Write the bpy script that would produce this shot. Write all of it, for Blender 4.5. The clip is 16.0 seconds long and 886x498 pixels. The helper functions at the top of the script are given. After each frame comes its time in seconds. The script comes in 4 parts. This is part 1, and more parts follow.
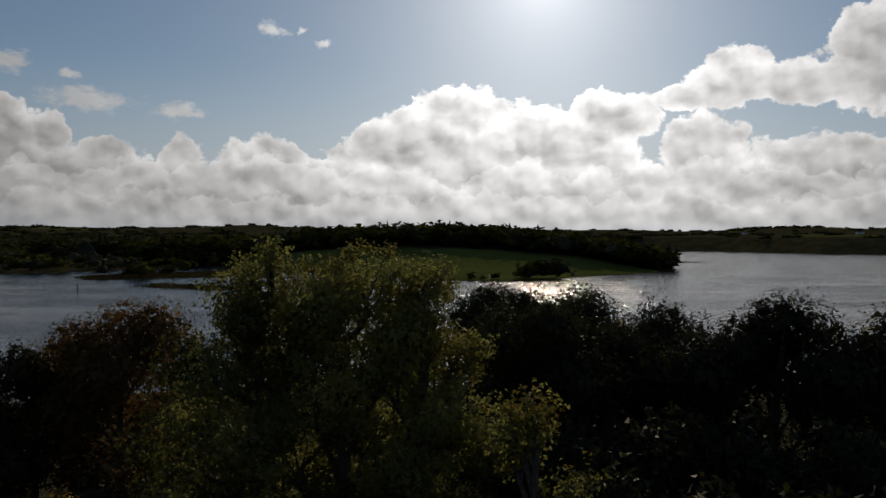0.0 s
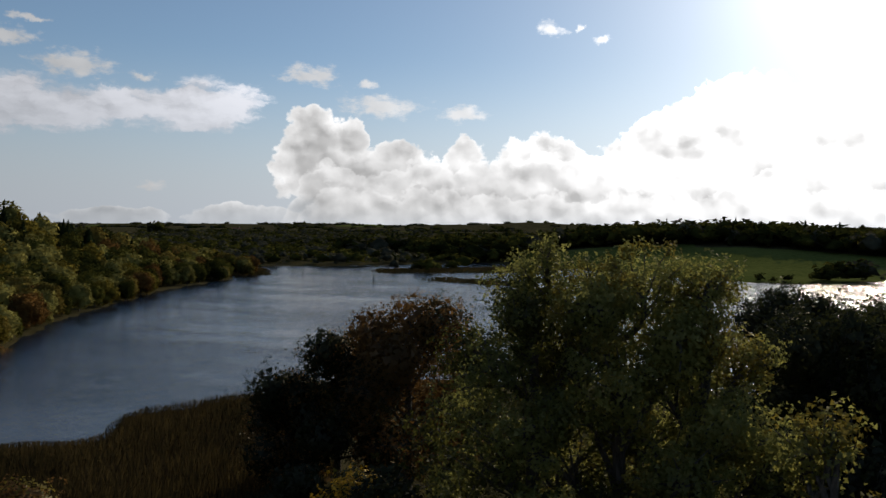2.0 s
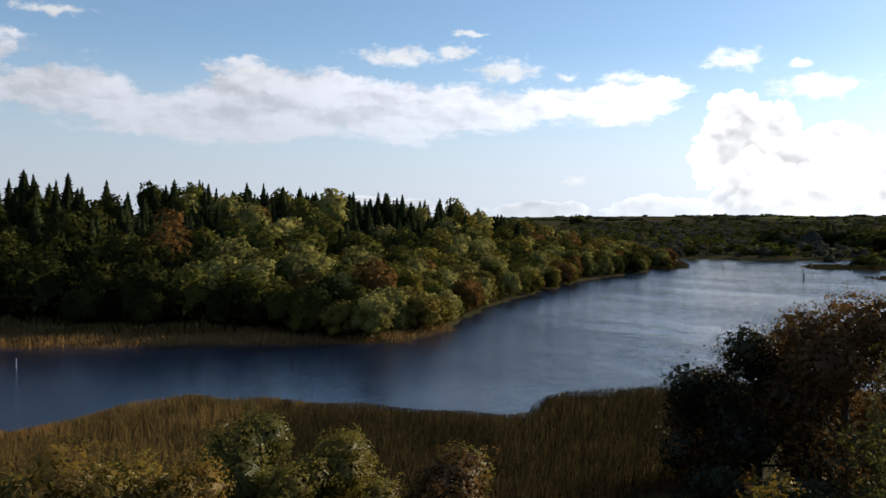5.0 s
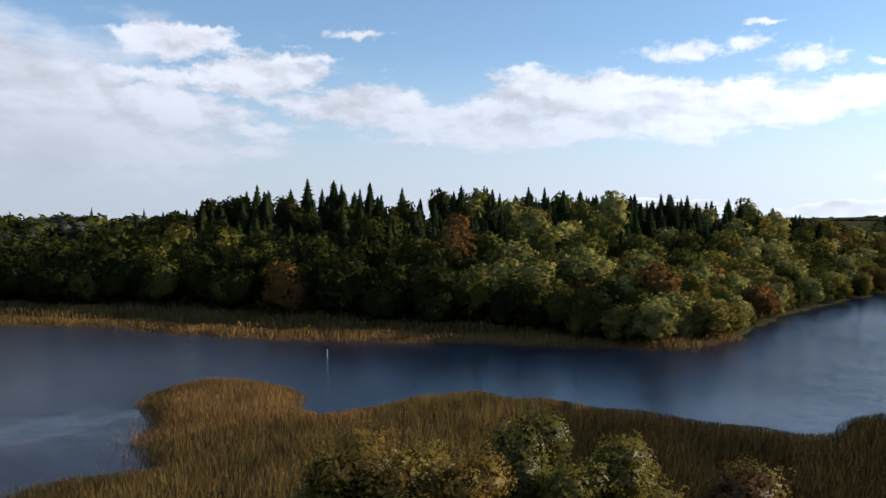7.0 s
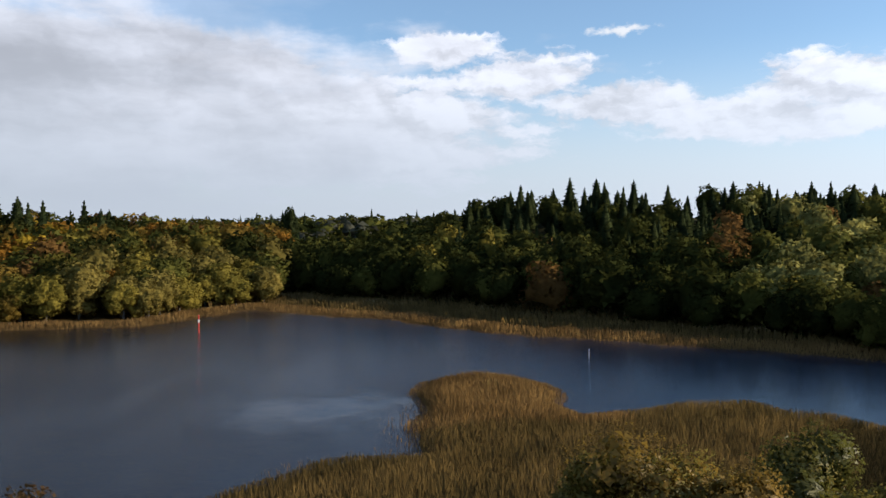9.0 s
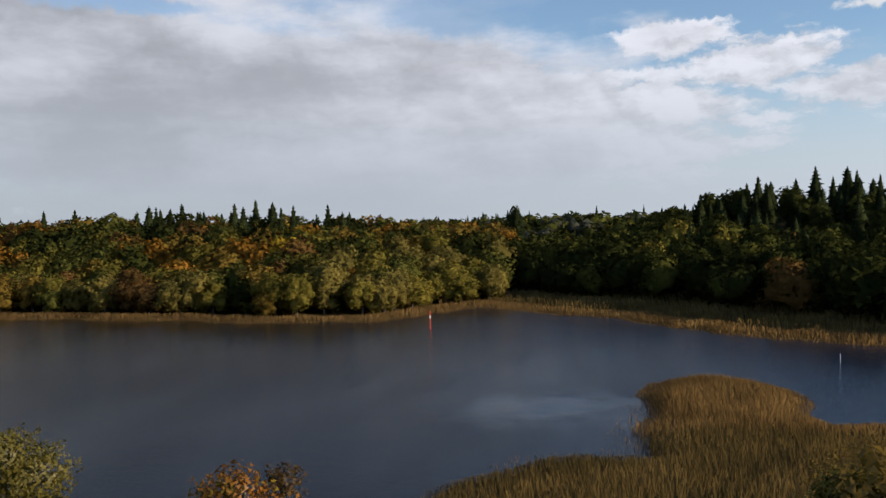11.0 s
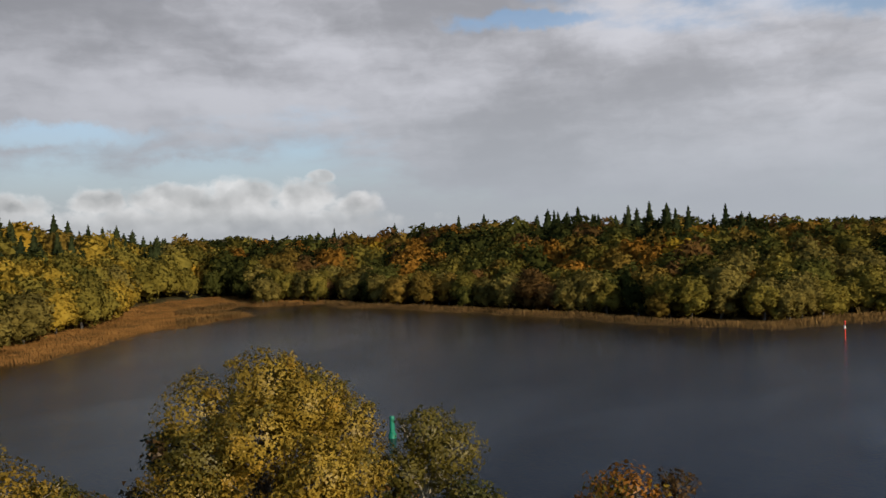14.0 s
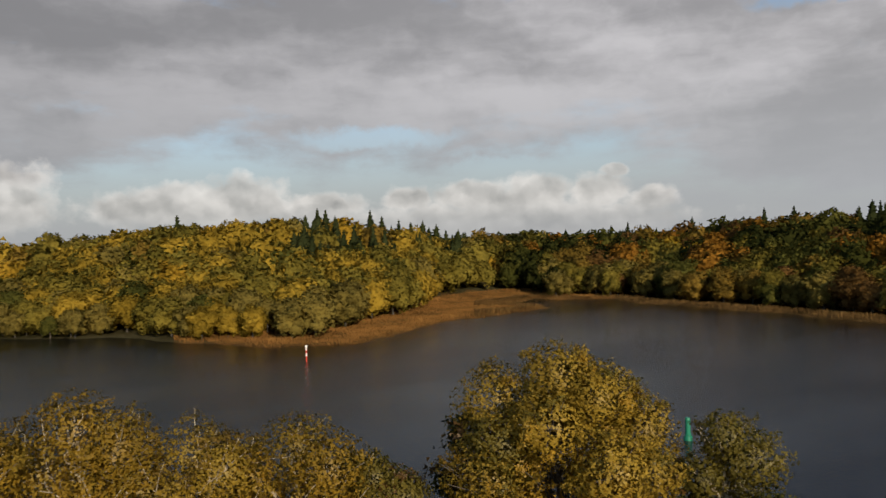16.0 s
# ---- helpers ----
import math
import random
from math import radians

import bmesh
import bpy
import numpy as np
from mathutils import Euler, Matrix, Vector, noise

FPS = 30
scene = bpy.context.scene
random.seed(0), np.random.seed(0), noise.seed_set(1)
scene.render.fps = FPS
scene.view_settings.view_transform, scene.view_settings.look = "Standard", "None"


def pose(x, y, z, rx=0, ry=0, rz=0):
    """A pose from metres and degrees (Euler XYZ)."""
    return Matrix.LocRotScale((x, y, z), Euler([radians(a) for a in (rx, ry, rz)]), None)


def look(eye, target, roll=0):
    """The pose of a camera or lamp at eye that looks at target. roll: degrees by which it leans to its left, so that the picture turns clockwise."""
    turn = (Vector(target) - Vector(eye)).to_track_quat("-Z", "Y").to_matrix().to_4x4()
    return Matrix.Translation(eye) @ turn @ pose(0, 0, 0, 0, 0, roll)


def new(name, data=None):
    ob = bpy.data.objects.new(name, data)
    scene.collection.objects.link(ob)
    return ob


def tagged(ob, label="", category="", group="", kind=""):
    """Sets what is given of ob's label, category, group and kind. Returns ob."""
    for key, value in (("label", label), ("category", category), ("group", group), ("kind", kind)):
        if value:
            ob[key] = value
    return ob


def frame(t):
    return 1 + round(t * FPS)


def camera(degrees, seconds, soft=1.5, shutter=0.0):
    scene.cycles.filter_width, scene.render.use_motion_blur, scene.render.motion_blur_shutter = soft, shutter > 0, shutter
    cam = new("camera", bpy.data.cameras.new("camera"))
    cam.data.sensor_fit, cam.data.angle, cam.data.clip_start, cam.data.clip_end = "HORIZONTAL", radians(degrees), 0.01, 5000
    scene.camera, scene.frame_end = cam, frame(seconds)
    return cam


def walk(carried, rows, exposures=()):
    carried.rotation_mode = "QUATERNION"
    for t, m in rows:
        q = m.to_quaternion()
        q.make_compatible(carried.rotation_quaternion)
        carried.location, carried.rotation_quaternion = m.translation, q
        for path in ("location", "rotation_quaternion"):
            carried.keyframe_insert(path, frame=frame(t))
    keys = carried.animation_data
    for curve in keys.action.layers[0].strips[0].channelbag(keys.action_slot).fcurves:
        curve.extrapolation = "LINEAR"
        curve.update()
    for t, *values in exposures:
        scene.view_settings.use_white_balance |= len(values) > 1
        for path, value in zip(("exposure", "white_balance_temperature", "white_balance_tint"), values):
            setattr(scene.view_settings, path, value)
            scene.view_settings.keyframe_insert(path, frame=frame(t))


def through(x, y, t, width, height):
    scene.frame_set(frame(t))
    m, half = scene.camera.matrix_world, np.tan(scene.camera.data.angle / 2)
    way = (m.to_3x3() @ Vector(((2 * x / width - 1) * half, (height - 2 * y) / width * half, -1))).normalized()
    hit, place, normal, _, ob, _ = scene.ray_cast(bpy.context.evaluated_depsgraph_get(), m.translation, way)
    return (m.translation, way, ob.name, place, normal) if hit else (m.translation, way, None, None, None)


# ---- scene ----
# The lake seen from a look-out high over the near shore; the water lies at z = 0 and the eye 22 m above it.
# A bearing is counted in degrees to the left of +y.
cam = camera(58.1, 16.0, soft=1.4, shutter=0.15)
walk(cam, [
    (0.0, pose(0, 0, 22, 89.39, -0.51, -0.00)),
    (0.5, pose(0, 0, 22, 89.34, -0.63, 4.91)),
    (1.0, pose(0, 0, 22, 89.21, -0.78, 10.10)),
    (1.5, pose(0, 0, 22, 89.07, -0.81, 15.38)),
    (2.0, pose(0, 0, 22, 88.98, -0.81, 19.66)),
    (2.5, pose(0, 0, 22, 88.85, -0.86, 23.98)),
    (3.0, pose(0, 0, 22, 88.75, -0.89, 28.93)),
    (3.5, pose(0, 0, 22, 88.70, -0.87, 33.58)),
    (4.0, pose(0, 0, 22, 88.57, -0.93, 38.73)),
    (6.3, pose(0, 0, 22, 88.05, -0.09, 62.20)),
    (6.5, pose(0, 0, 22, 88.15, -0.12, 64.24)),
    (7.0, pose(0, 0, 22, 88.20, -0.05, 68.93)),
    (7.5, pose(0, 0, 22, 88.27, 0.10, 73.90)),
    (8.0, pose(0, 0, 22, 88.26, 0.07, 78.67)),
    (8.5, pose(0, 0, 22, 88.22, 0.11, 83.10)),
    (9.0, pose(0, 0, 22, 88.16, 0.23, 87.59)),
    (9.2, pose(0, 0, 22, 88.18, 0.25, 89.24)),
    (11.5, pose(0, 0, 22, 88.36, 1.61, 107.95)),
    (12.0, pose(0, 0, 22, 88.58, 1.75, 112.79)),
    (12.5, pose(0, 0, 22, 88.79, 1.84, 118.08)),
    (13.0, pose(0, 0, 22, 88.91, 1.86, 122.29)),
    (13.5, pose(0, 0, 22, 89.07, 1.81, 127.22)),
    (14.0, pose(0, 0, 22, 89.07, 1.78, 131.32)),
    (14.5, pose(0, 0, 22, 89.18, 1.75, 135.98)),
    (15.0, pose(0, 0, 22, 89.19, 1.81, 141.29)),
    (15.5, pose(0, 0, 22, 89.18, 1.71, 146.54)),
    (16.0, pose(0, 0, 22, 89.27, 1.71, 152.13)),
], exposures=[(0.0, -1.12, 6500, 10), (0.5, -0.92, 6500, 10), (1.0, -0.85, 6500, 10), (1.5, -0.65, 6500, 10), (2.0, -0.3, 6400, 10), (2.5, -0.14, 6400, 10), (3.0, -0.12, 6300, 10), (3.5, 0.10, 6300, 10), (4.0, 0.5, 6300, 10),
    (6.5, 0.45, 6000, 10), (7.0, 0.68, 6000, 10), (7.5, 0.80, 6000, 10), (8.0, 0.88, 6000, 10), (8.5, 0.86, 6050, 10), (9.0, 0.8, 6100, 10), (11.5, 0.5, 6300, 10), (13.0, 0.4, 6400, 11), (14.5, 0.33, 6600, 11), (16.0, 0.3, 6900, 11)])


SUN_BEARING, SUN_HEIGHT = -7.0, 18.6


def spot(bearing, distance):
    """A place on the plan, from its bearing and distance."""
    a = radians(bearing)
    return -distance * math.sin(a), distance * math.cos(a)


sun = new("sun", bpy.data.lights.new("sun", "SUN"))
sun.data.energy, sun.data.angle, sun.data.color = 3.8, radians(0.6), (1.0, 0.83, 0.60)
sun_way = Vector((*spot(SUN_BEARING, math.cos(radians(SUN_HEIGHT))), math.sin(radians(SUN_HEIGHT))))
sun.matrix_world = look(sun_way * 900, (0, 0, 0))


# ---- node shorthand ----
class Nodes:
    """Builds shader nodes; sockets and numbers go in, a socket comes out."""

    def __init__(self, tree):
        self.tree = tree
        tree.nodes.clear()

    def node(self, kind):
        return self.tree.nodes.new(kind)

    def put(self, socket, value):
        if isinstance(value, bpy.types.NodeSocket):
            self.tree.links.new(value, socket)
        elif value is not None:
            socket.default_value = value

    def math(self, op, a, b=None, c=None, clamp=False):
        n = self.node("ShaderNodeMath")
        n.operation, n.use_clamp = op, clamp
        for socket, value in zip(n.inputs, (a, b, c)):
            self.put(socket, value)
        return n.outputs[0]

    def vec(self, op, a, b=None, c=None, scale=None):
        n = self.node("ShaderNodeVectorMath")
        n.operation = op
        for socket, value in zip(n.inputs, (a, b, c)):
            self.put(socket, value)
        if scale is not None:
            self.put(n.inputs["Scale"], scale)
        return n.outputs["Value"] if op in ("LENGTH", "DOT_PRODUCT") else n.outputs["Vector"]

    def noise(self, vector, scale=1.0, detail=4.0, rough=0.5, out="Fac"):
        n = self.node("ShaderNodeTexNoise")
        self.put(n.inputs["Vector"], vector)
        self.put(n.inputs["Scale"], scale)
        self.put(n.inputs["Detail"], detail)
        self.put(n.inputs["Roughness"], rough)
        return n.outputs[out]

    def ramp(self, value, low, high, to_low=0.0, to_high=1.0, smooth=True):
        n = self.node("ShaderNodeMapRange")
        n.interpolation_type = "SMOOTHSTEP" if smooth else "LINEAR"
        for socket, v in zip(n.inputs, (value, low, high, to_low, to_high)):
            self.put(socket, v)
        return n.outputs[0]

    def mix(self, fac, a, b, blend="MIX"):
        n = self.node("ShaderNodeMix")
        n.data_type, n.blend_type = "RGBA", blend
        self.put(n.inputs[0], fac)
        self.put(n.inputs[6], a)
        self.put(n.inputs[7], b)
        return n.outputs[2]


# ---- sky ----
def build_sky():
    world = bpy.data.worlds.new("sky")
    scene.world = world
    world.use_nodes = True
    k = Nodes(world.node_tree)
    way = k.node("ShaderNodeTexCoord").outputs["Generated"]
    turn = k.node("ShaderNodeVectorRotate")
    turn.rotation_type = "Z_AXIS"
    k.put(turn.inputs["Vector"], way)
    turn.inputs["Angle"].default_value = radians(-75)
    part_xyz = k.node("ShaderNodeSeparateXYZ")
    k.put(part_xyz.inputs[0], turn.outputs[0])
    x, y, z = part_xyz.outputs
    bearing = k.math("ADD", k.math("DEGREES", k.math("ARCTAN2", k.math("MULTIPLY", x, -1.0), y)), 75.0)
    height = k.math("DEGREES", k.math("ARCSINE", z))
    join = k.node("ShaderNodeCombineXYZ")
    k.put(join.inputs[0], bearing)
    k.put(join.inputs[1], height)
    v = join.outputs[0]
    wobble = k.vec("SUBTRACT", k.noise(v, 0.33, 3.0, 0.55, "Color"), (0.5, 0.5, 0.5))
    small_wobble = k.vec("SUBTRACT", k.noise(v, 1.3, 5.0, 0.6, "Color"), (0.5, 0.5, 0.5))
    curled = k.vec("MULTIPLY_ADD", small_wobble, (1.3, 0.9, 0.0), v)
    w = k.vec("MULTIPLY_ADD", wobble, (3.0, 1.8, 0.0), curled)
    firm = k.vec("MULTIPLY_ADD", wobble, (1.2, 0.7, 0.0), k.vec("MULTIPLY_ADD", small_wobble, (0.5, 0.4, 0.0), v))

    def masses(blobs, field=w):
        best = None
        for b, h, wide, tall in blobs:
            d = k.vec("LENGTH", k.vec("MULTIPLY_ADD", field, (1 / wide, 1 / tall, 0), (-b / wide, -h / tall, 0)))
            best = d if best is None else k.math("SMOOTH_MIN", best, d, 0.15)
        return k.math("SUBTRACT", 1.0, best)

    # heaped clouds along the horizon
    heaped = masses([(28.8, 6.9, 2.0, 1.9), (26.3, 6.6, 1.1, 1.4), (28.6, 4.6, 3.0, 2.4), (25.5, 4.0, 4.4, 1.9), (23, 4.6, 2.9, 1.9), (20.5, 3.2, 3.6, 1.7), (18.2, 4.4, 1.5, 2.3), (17.0, 2.8, 2.2, 1.9)], firm)
    heaped = k.math("MAXIMUM", heaped, masses([(12.4, 5.0, 2.6, 2.0), (14.3, 3.8, 2.2, 2.6), (11, 3.0, 4.2, 2.4), (8.6, 4.2, 1.8, 1.5), (4.6, 6.6, 2.2, 1.8), (-1, 8.6, 3.4, 2.2), (1.5, 6.8, 4.2, 2.6)], firm))
    heaped = k.math("MAXIMUM", heaped, masses([(-5, 6.3, 6.5, 3.2), (-3, 3.5, 14, 3.6), (-12, 8.8, 3.2, 1.6), (-9, 6.6, 4.5, 2.4), (-18, 6.0, 3.0, 2.7), (-16.5, 9.9, 1.8, 0.8), (-20, 10.9, 3.0, 1.8), (-24, 10.4, 3.2, 1.4), (-29, 11.8, 3.8, 3.2), (-36, 13, 6, 4), (-27, 4.0, 9, 2.8), (2, 1.2, 26, 2.3)], firm))
    heaped = k.math("MAXIMUM", heaped, masses([(33.5, 1.0, 4.0, 0.9), (42.0, 0.9, 3.6, 0.6), (53.0, 1.2, 4.0, 0.5)], firm))
    heaped = k.math("MAXIMUM", heaped, masses([(154.5, 3.0, 2.0, 1.0), (150, 2.9, 3.0, 1.3), (145.5, 3.0, 2.6, 1.5), (141, 3.0, 2.6, 1.4), (137.6, 2.3, 2.2, 1.0), (139.8, 4.6, 0.9, 0.5), (181, 3.4, 3.4, 2.6), (171, 2.8, 6, 1.7), (166, 3.1, 3.0, 1.9), (161, 2.4, 4, 1.2), (148, 1.3, 14, 1.4)], firm))
    # flat drifting clouds in the side of the sky away from the sun
    drift = masses([(51, 8.0, 17, 1.9), (37, 8.4, 4.4, 2.0), (61, 9.0, 7, 2.0)])
    drift = k.math("MAXIMUM", drift, masses([(87.5, 12.0, 4.2, 1.4), (82, 10.2, 6.5, 1.9), (75, 8.2, 6, 1.9), (64, 7.0, 10, 1.8), (96, 6.5, 17, 5.0), (110, 3.0, 5, 1.6)]))
    # small torn scraps
    torn = k.vec("MULTIPLY_ADD", k.vec("SUBTRACT", k.noise(v, 0.9, 6.0, 0.62, "Color"), (0.5, 0.5, 0.5)), (2.0, 1.1, 0.0), v)
    scraps = masses([(24.3, 9.0, 3.3, 0.85), (18.4, 8.6, 1.8, 0.7), (29.2, 11.0, 2.3, 0.8), (25.2, 10.5, 0.9, 0.4), (12.1, 14.4, 1.1, 0.6), (10.2, 14.4, 0.4, 0.3), (8.6, 13.6, 0.6, 0.4)], torn)
    scraps = k.math("MAXIMUM", scraps, masses([(52.2, 11.6, 3.4, 0.8), (48.2, 12.0, 1.7, 0.6), (44.5, 10.7, 2.6, 1.0), (40.2, 10.2, 1.0, 0.4), (47.3, 13.2, 1.7, 0.25), (39.8, 3.1, 0.9, 0.4), (75.0, 13.2, 2.4, 0.4), (62.5, 10.4, 1.6, 0.35)], torn))
    deck = masses([(150, 12.5, 60, 8.0), (116, 8.0, 30, 9.5), (200, 9.0, 40, 7.0)])
    gaps = masses([(101, 14.8, 8.0, 2.0), (157, 7.3, 6.5, 0.9), (147.5, 5.1, 5.0, 0.8), (124, 14.8, 6, 0.7), (89, 16.0, 9, 1.4)])

    stretched = k.vec("MULTIPLY", v, (0.55, 1.5, 1.0))
    streak = k.noise(stretched, 0.2, 9.0, 0.56)
    wisps = k.noise(k.vec("MULTIPLY", curled, (0.48, 1.7, 1.0)), 0.34, 9.0, 0.6)

    def bulge(vector, detail, scale=0.46):
        n = k.node("ShaderNodeTexVoronoi")
        n.voronoi_dimensions, n.feature, n.normalize = "2D", "SMOOTH_F1", True
        k.put(n.inputs["Vector"], k.vec("MULTIPLY", vector, (1.0, 1.15, 1.0)))
        for name, value in (("Scale", scale), ("Detail", detail), ("Roughness", 0.52), ("Lacunarity", 2.2), ("Smoothness", 0.25)):
            n.inputs[name].default_value = value
        return k.math("SUBTRACT", 0.5, n.outputs["Distance"])

    heap_place = k.vec("MULTIPLY_ADD", small_wobble, (0.75, 0.60, 0.0), v)
    toward_sun = k.vec("ADD", heap_place, (-0.32, 0.60, 0.0))
    heap_fine = bulge(heap_place, 4.0)
    relief = k.math("SUBTRACT", bulge(heap_place, 1.6, 0.26), bulge(toward_sun, 1.6, 0.26))
    body = k.math("MULTIPLY_ADD", k.math("SUBTRACT", heap_fine, 0.10), 1.5, k.math("MULTIPLY", heaped, 1.3))
    cover_heaped = k.math("MULTIPLY", k.ramp(body, -0.04, k.ramp(bearing, 60.0, 110.0, 0.14, 0.62)), k.ramp(bearing, 60.0, 110.0, 1.0, 0.68))

    def bank(level, rough, shift):
        """A nearer row of heaped clouds: degrees inside its top edge."""
        place = k.vec("ADD", heap_place, (shift, 0.37 * shift, 0.0))
        along = k.node("ShaderNodeCombineXYZ")
        k.put(along.inputs[0], k.math("ADD", bearing, shift))
        top = k.math("MULTIPLY_ADD", k.math("SUBTRACT", k.noise(along.outputs[0], 0.16, 2.0, 0.5), 0.5), rough, level)
        depth = k.math("ADD", k.math("SUBTRACT", top, height), k.math("MULTIPLY", bulge(place, 3.5, 0.5), 3.0))
        return k.math("SUBTRACT", depth, k.ramp(bearing, 27.0, 34.0, 0.0, 7.0))

    banks = [bank(4.6, 7.0, 41.0), bank(2.6, 4.5, 87.0)]
    belly = k.noise(k.vec("MULTIPLY", firm, (0.32, 1.1, 1.0)), 0.40, 4.0, 0.55)
    soft_edge = k.math("MULTIPLY", k.math("SUBTRACT", wisps, 0.5), 2.6)
    cover_drift = k.ramp(k.math("ADD", k.math("MULTIPLY", drift, 1.2), soft_edge), -0.08, 0.42, 0.0, 0.95)
    cover_scraps = k.ramp(k.math("ADD", scraps, k.math("MULTIPLY", k.math("SUBTRACT", k.noise(k.vec("MULTIPLY", v, (0.7, 1.4, 1.0)), 1.3, 5.0, 0.62), 0.5), 2.0)), -0.1, 0.8, 0.0, 0.9)
    deck_edge = k.math("ADD", k.math("MULTIPLY", deck, 1.6), k.math("MULTIPLY", k.math("SUBTRACT", streak, 0.5), 2.2))
    holes = k.ramp(k.math("ADD", gaps, k.math("MULTIPLY", k.math("SUBTRACT", streak, 0.5), 1.6)), -0.1, 0.6)
    cover_deck = k.math("MULTIPLY", k.ramp(deck_edge, -0.1, 0.7, 0.0, 0.97), k.math("SUBTRACT", 1.0, k.math("MULTIPLY", holes, 0.75)))
    low_haze = k.ramp(height, 0.5, 13.0, 0.96, 0.0)

    sun_angle = k.math("DEGREES", k.math("ARCCOSINE", k.vec("DOT_PRODUCT", way, tuple(sun_way))))
    near_sun = k.math("EXPONENT", k.math("MULTIPLY", sun_angle, -1 / 13.0))
    sunward = k.math("EXPONENT", k.math("MULTIPLY", sun_angle, -1 / 38.0))
    sun_gain = k.math("ADD", k.math("MULTIPLY", near_sun, 1.9), k.math("MULTIPLY_ADD", sunward, 1.02, k.ramp(bearing, 60.0, 115.0, 0.50, 0.66)))

    def heap_light(depth, scale):
        """Thin sunlit rims, grey hearts and the swellings between them."""
        rim = k.math("EXPONENT", k.math("MULTIPLY", k.math("MAXIMUM", depth, 0.0), -1.0 / scale))
        light = k.math("MULTIPLY_ADD", rim, 0.46, 0.66)
        light = k.math("MULTIPLY_ADD", relief, 1.5, light)
        return k.math("MULTIPLY", k.math("MAXIMUM", light, 0.42), sun_gain)

    dull = k.math("MULTIPLY", k.ramp(belly, 0.50, 0.66), k.ramp(body, 0.2, 0.9))
    lit_heaped = k.math("MULTIPLY", heap_light(body, 0.45), k.math("SUBTRACT", 1.0, k.math("MULTIPLY", dull, 0.20)))
    tone_drift = k.ramp(k.math("ADD", wisps, k.math("MULTIPLY", relief, 0.55)), 0.28, 0.64, 0.37, 0.60)
    tone_drift = k.math("MULTIPLY", tone_drift, k.math("ADD", k.math("MULTIPLY_ADD", near_sun, 1.5, 1.0), k.math("MULTIPLY", k.math("MAXIMUM", k.math("SUBTRACT", sunward, 0.17), 0.0), 5.0)))
    tone_deck = k.ramp(k.math("ADD", k.noise(k.vec("MULTIPLY_ADD", wobble, (2.5, 1.6, 0.0), stretched), 0.11, 7.0, 0.56), k.math("MULTIPLY", relief, 0.12)), 0.34, 0.68, 0.26, 0.475)
    tone_deck = k.math("MULTIPLY", tone_deck, k.ramp(bearing, 135.0, 185.0, 1.0, 0.74))
    tone_deck = k.math("MULTIPLY", tone_deck, k.ramp(bearing, 92.0, 130.0, 1.22, 1.0))
    tone_deck = k.math("MULTIPLY", tone_deck, k.ramp(height, 14.0, 34.0, 1.0, 0.5))

    def grey(value, tint):
        return k.vec("SCALE", tint, scale=value)

    air = k.node("ShaderNodeTexSky")
    air.sky_type, air.sun_disc = "NISHITA", False
    air.sun_elevation, air.sun_rotation = radians(SUN_HEIGHT), radians(-SUN_BEARING)
    air.air_density, air.dust_density, air.ozone_density = 1.0, 0.2, 3.0
    clear = k.vec("MULTIPLY", k.vec("SCALE", air.outputs[0], scale=0.095), (0.92, 0.93, 0.95))
    clear = k.vec("ADD", clear, (0.045, 0.052, 0.048))
    col = k.mix(cover_drift, clear, grey(tone_drift, (0.985, 0.98, 1.03)))
    col = k.mix(cover_deck, col, grey(tone_deck, (0.97, 0.98, 1.05)))
    haze_tone = k.math("MULTIPLY_ADD", sunward, 1.05, 0.295)
    col = k.mix(low_haze, col, grey(haze_tone, (0.92, 0.99, 1.09)))
    col = k.mix(cover_scraps, col, grey(k.math("MULTIPLY", k.math("MULTIPLY_ADD", relief, 0.5, 0.82), sun_gain), (1.0, 0.99, 0.985)))
    fade_low = k.math("MULTIPLY", cover_heaped, k.ramp(height, 0.3, 3.2, 0.25, 1.0))
    col = k.mix(fade_low, col, grey(lit_heaped, (1.0, 0.985, 0.97)))
    for depth, thick in zip(banks, (0.75, 0.6)):
        over = k.math("MULTIPLY", k.ramp(depth, -0.05, 0.32, 0.0, thick), k.ramp(height, 0.2, 2.6, 0.2, 1.0))
        col = k.mix(over, col, grey(k.math("MULTIPLY", heap_light(depth, 0.9), 0.96), (1.0, 0.985, 0.97)))
    glow = k.math("ADD", k.math("MULTIPLY", k.math("EXPONENT", k.math("MULTIPLY", sun_angle, -1 / 4.0)), 1.2), k.math("MULTIPLY", k.math("EXPONENT", k.math("MULTIPLY", sun_angle, -1 / 11.0)), 0.60))
    col = k.vec("ADD", col, grey(glow, (1.0, 0.98, 0.95)))
    back = k.node("ShaderNodeBackground")
    k.put(back.inputs[0], col)
    back.inputs[1].default_value = 1.0
    k.put(k.node("ShaderNodeOutputWorld").inputs[0], back.outputs[0])


build_sky()


# ---- materials ----
def material(name):
    m = bpy.data.materials.new(name)
    m.use_nodes = True
    return m, Nodes(m.node_tree)


def shade(k, surface):
    k.put(k.node("ShaderNodeOutputMaterial").inputs[0], surface)


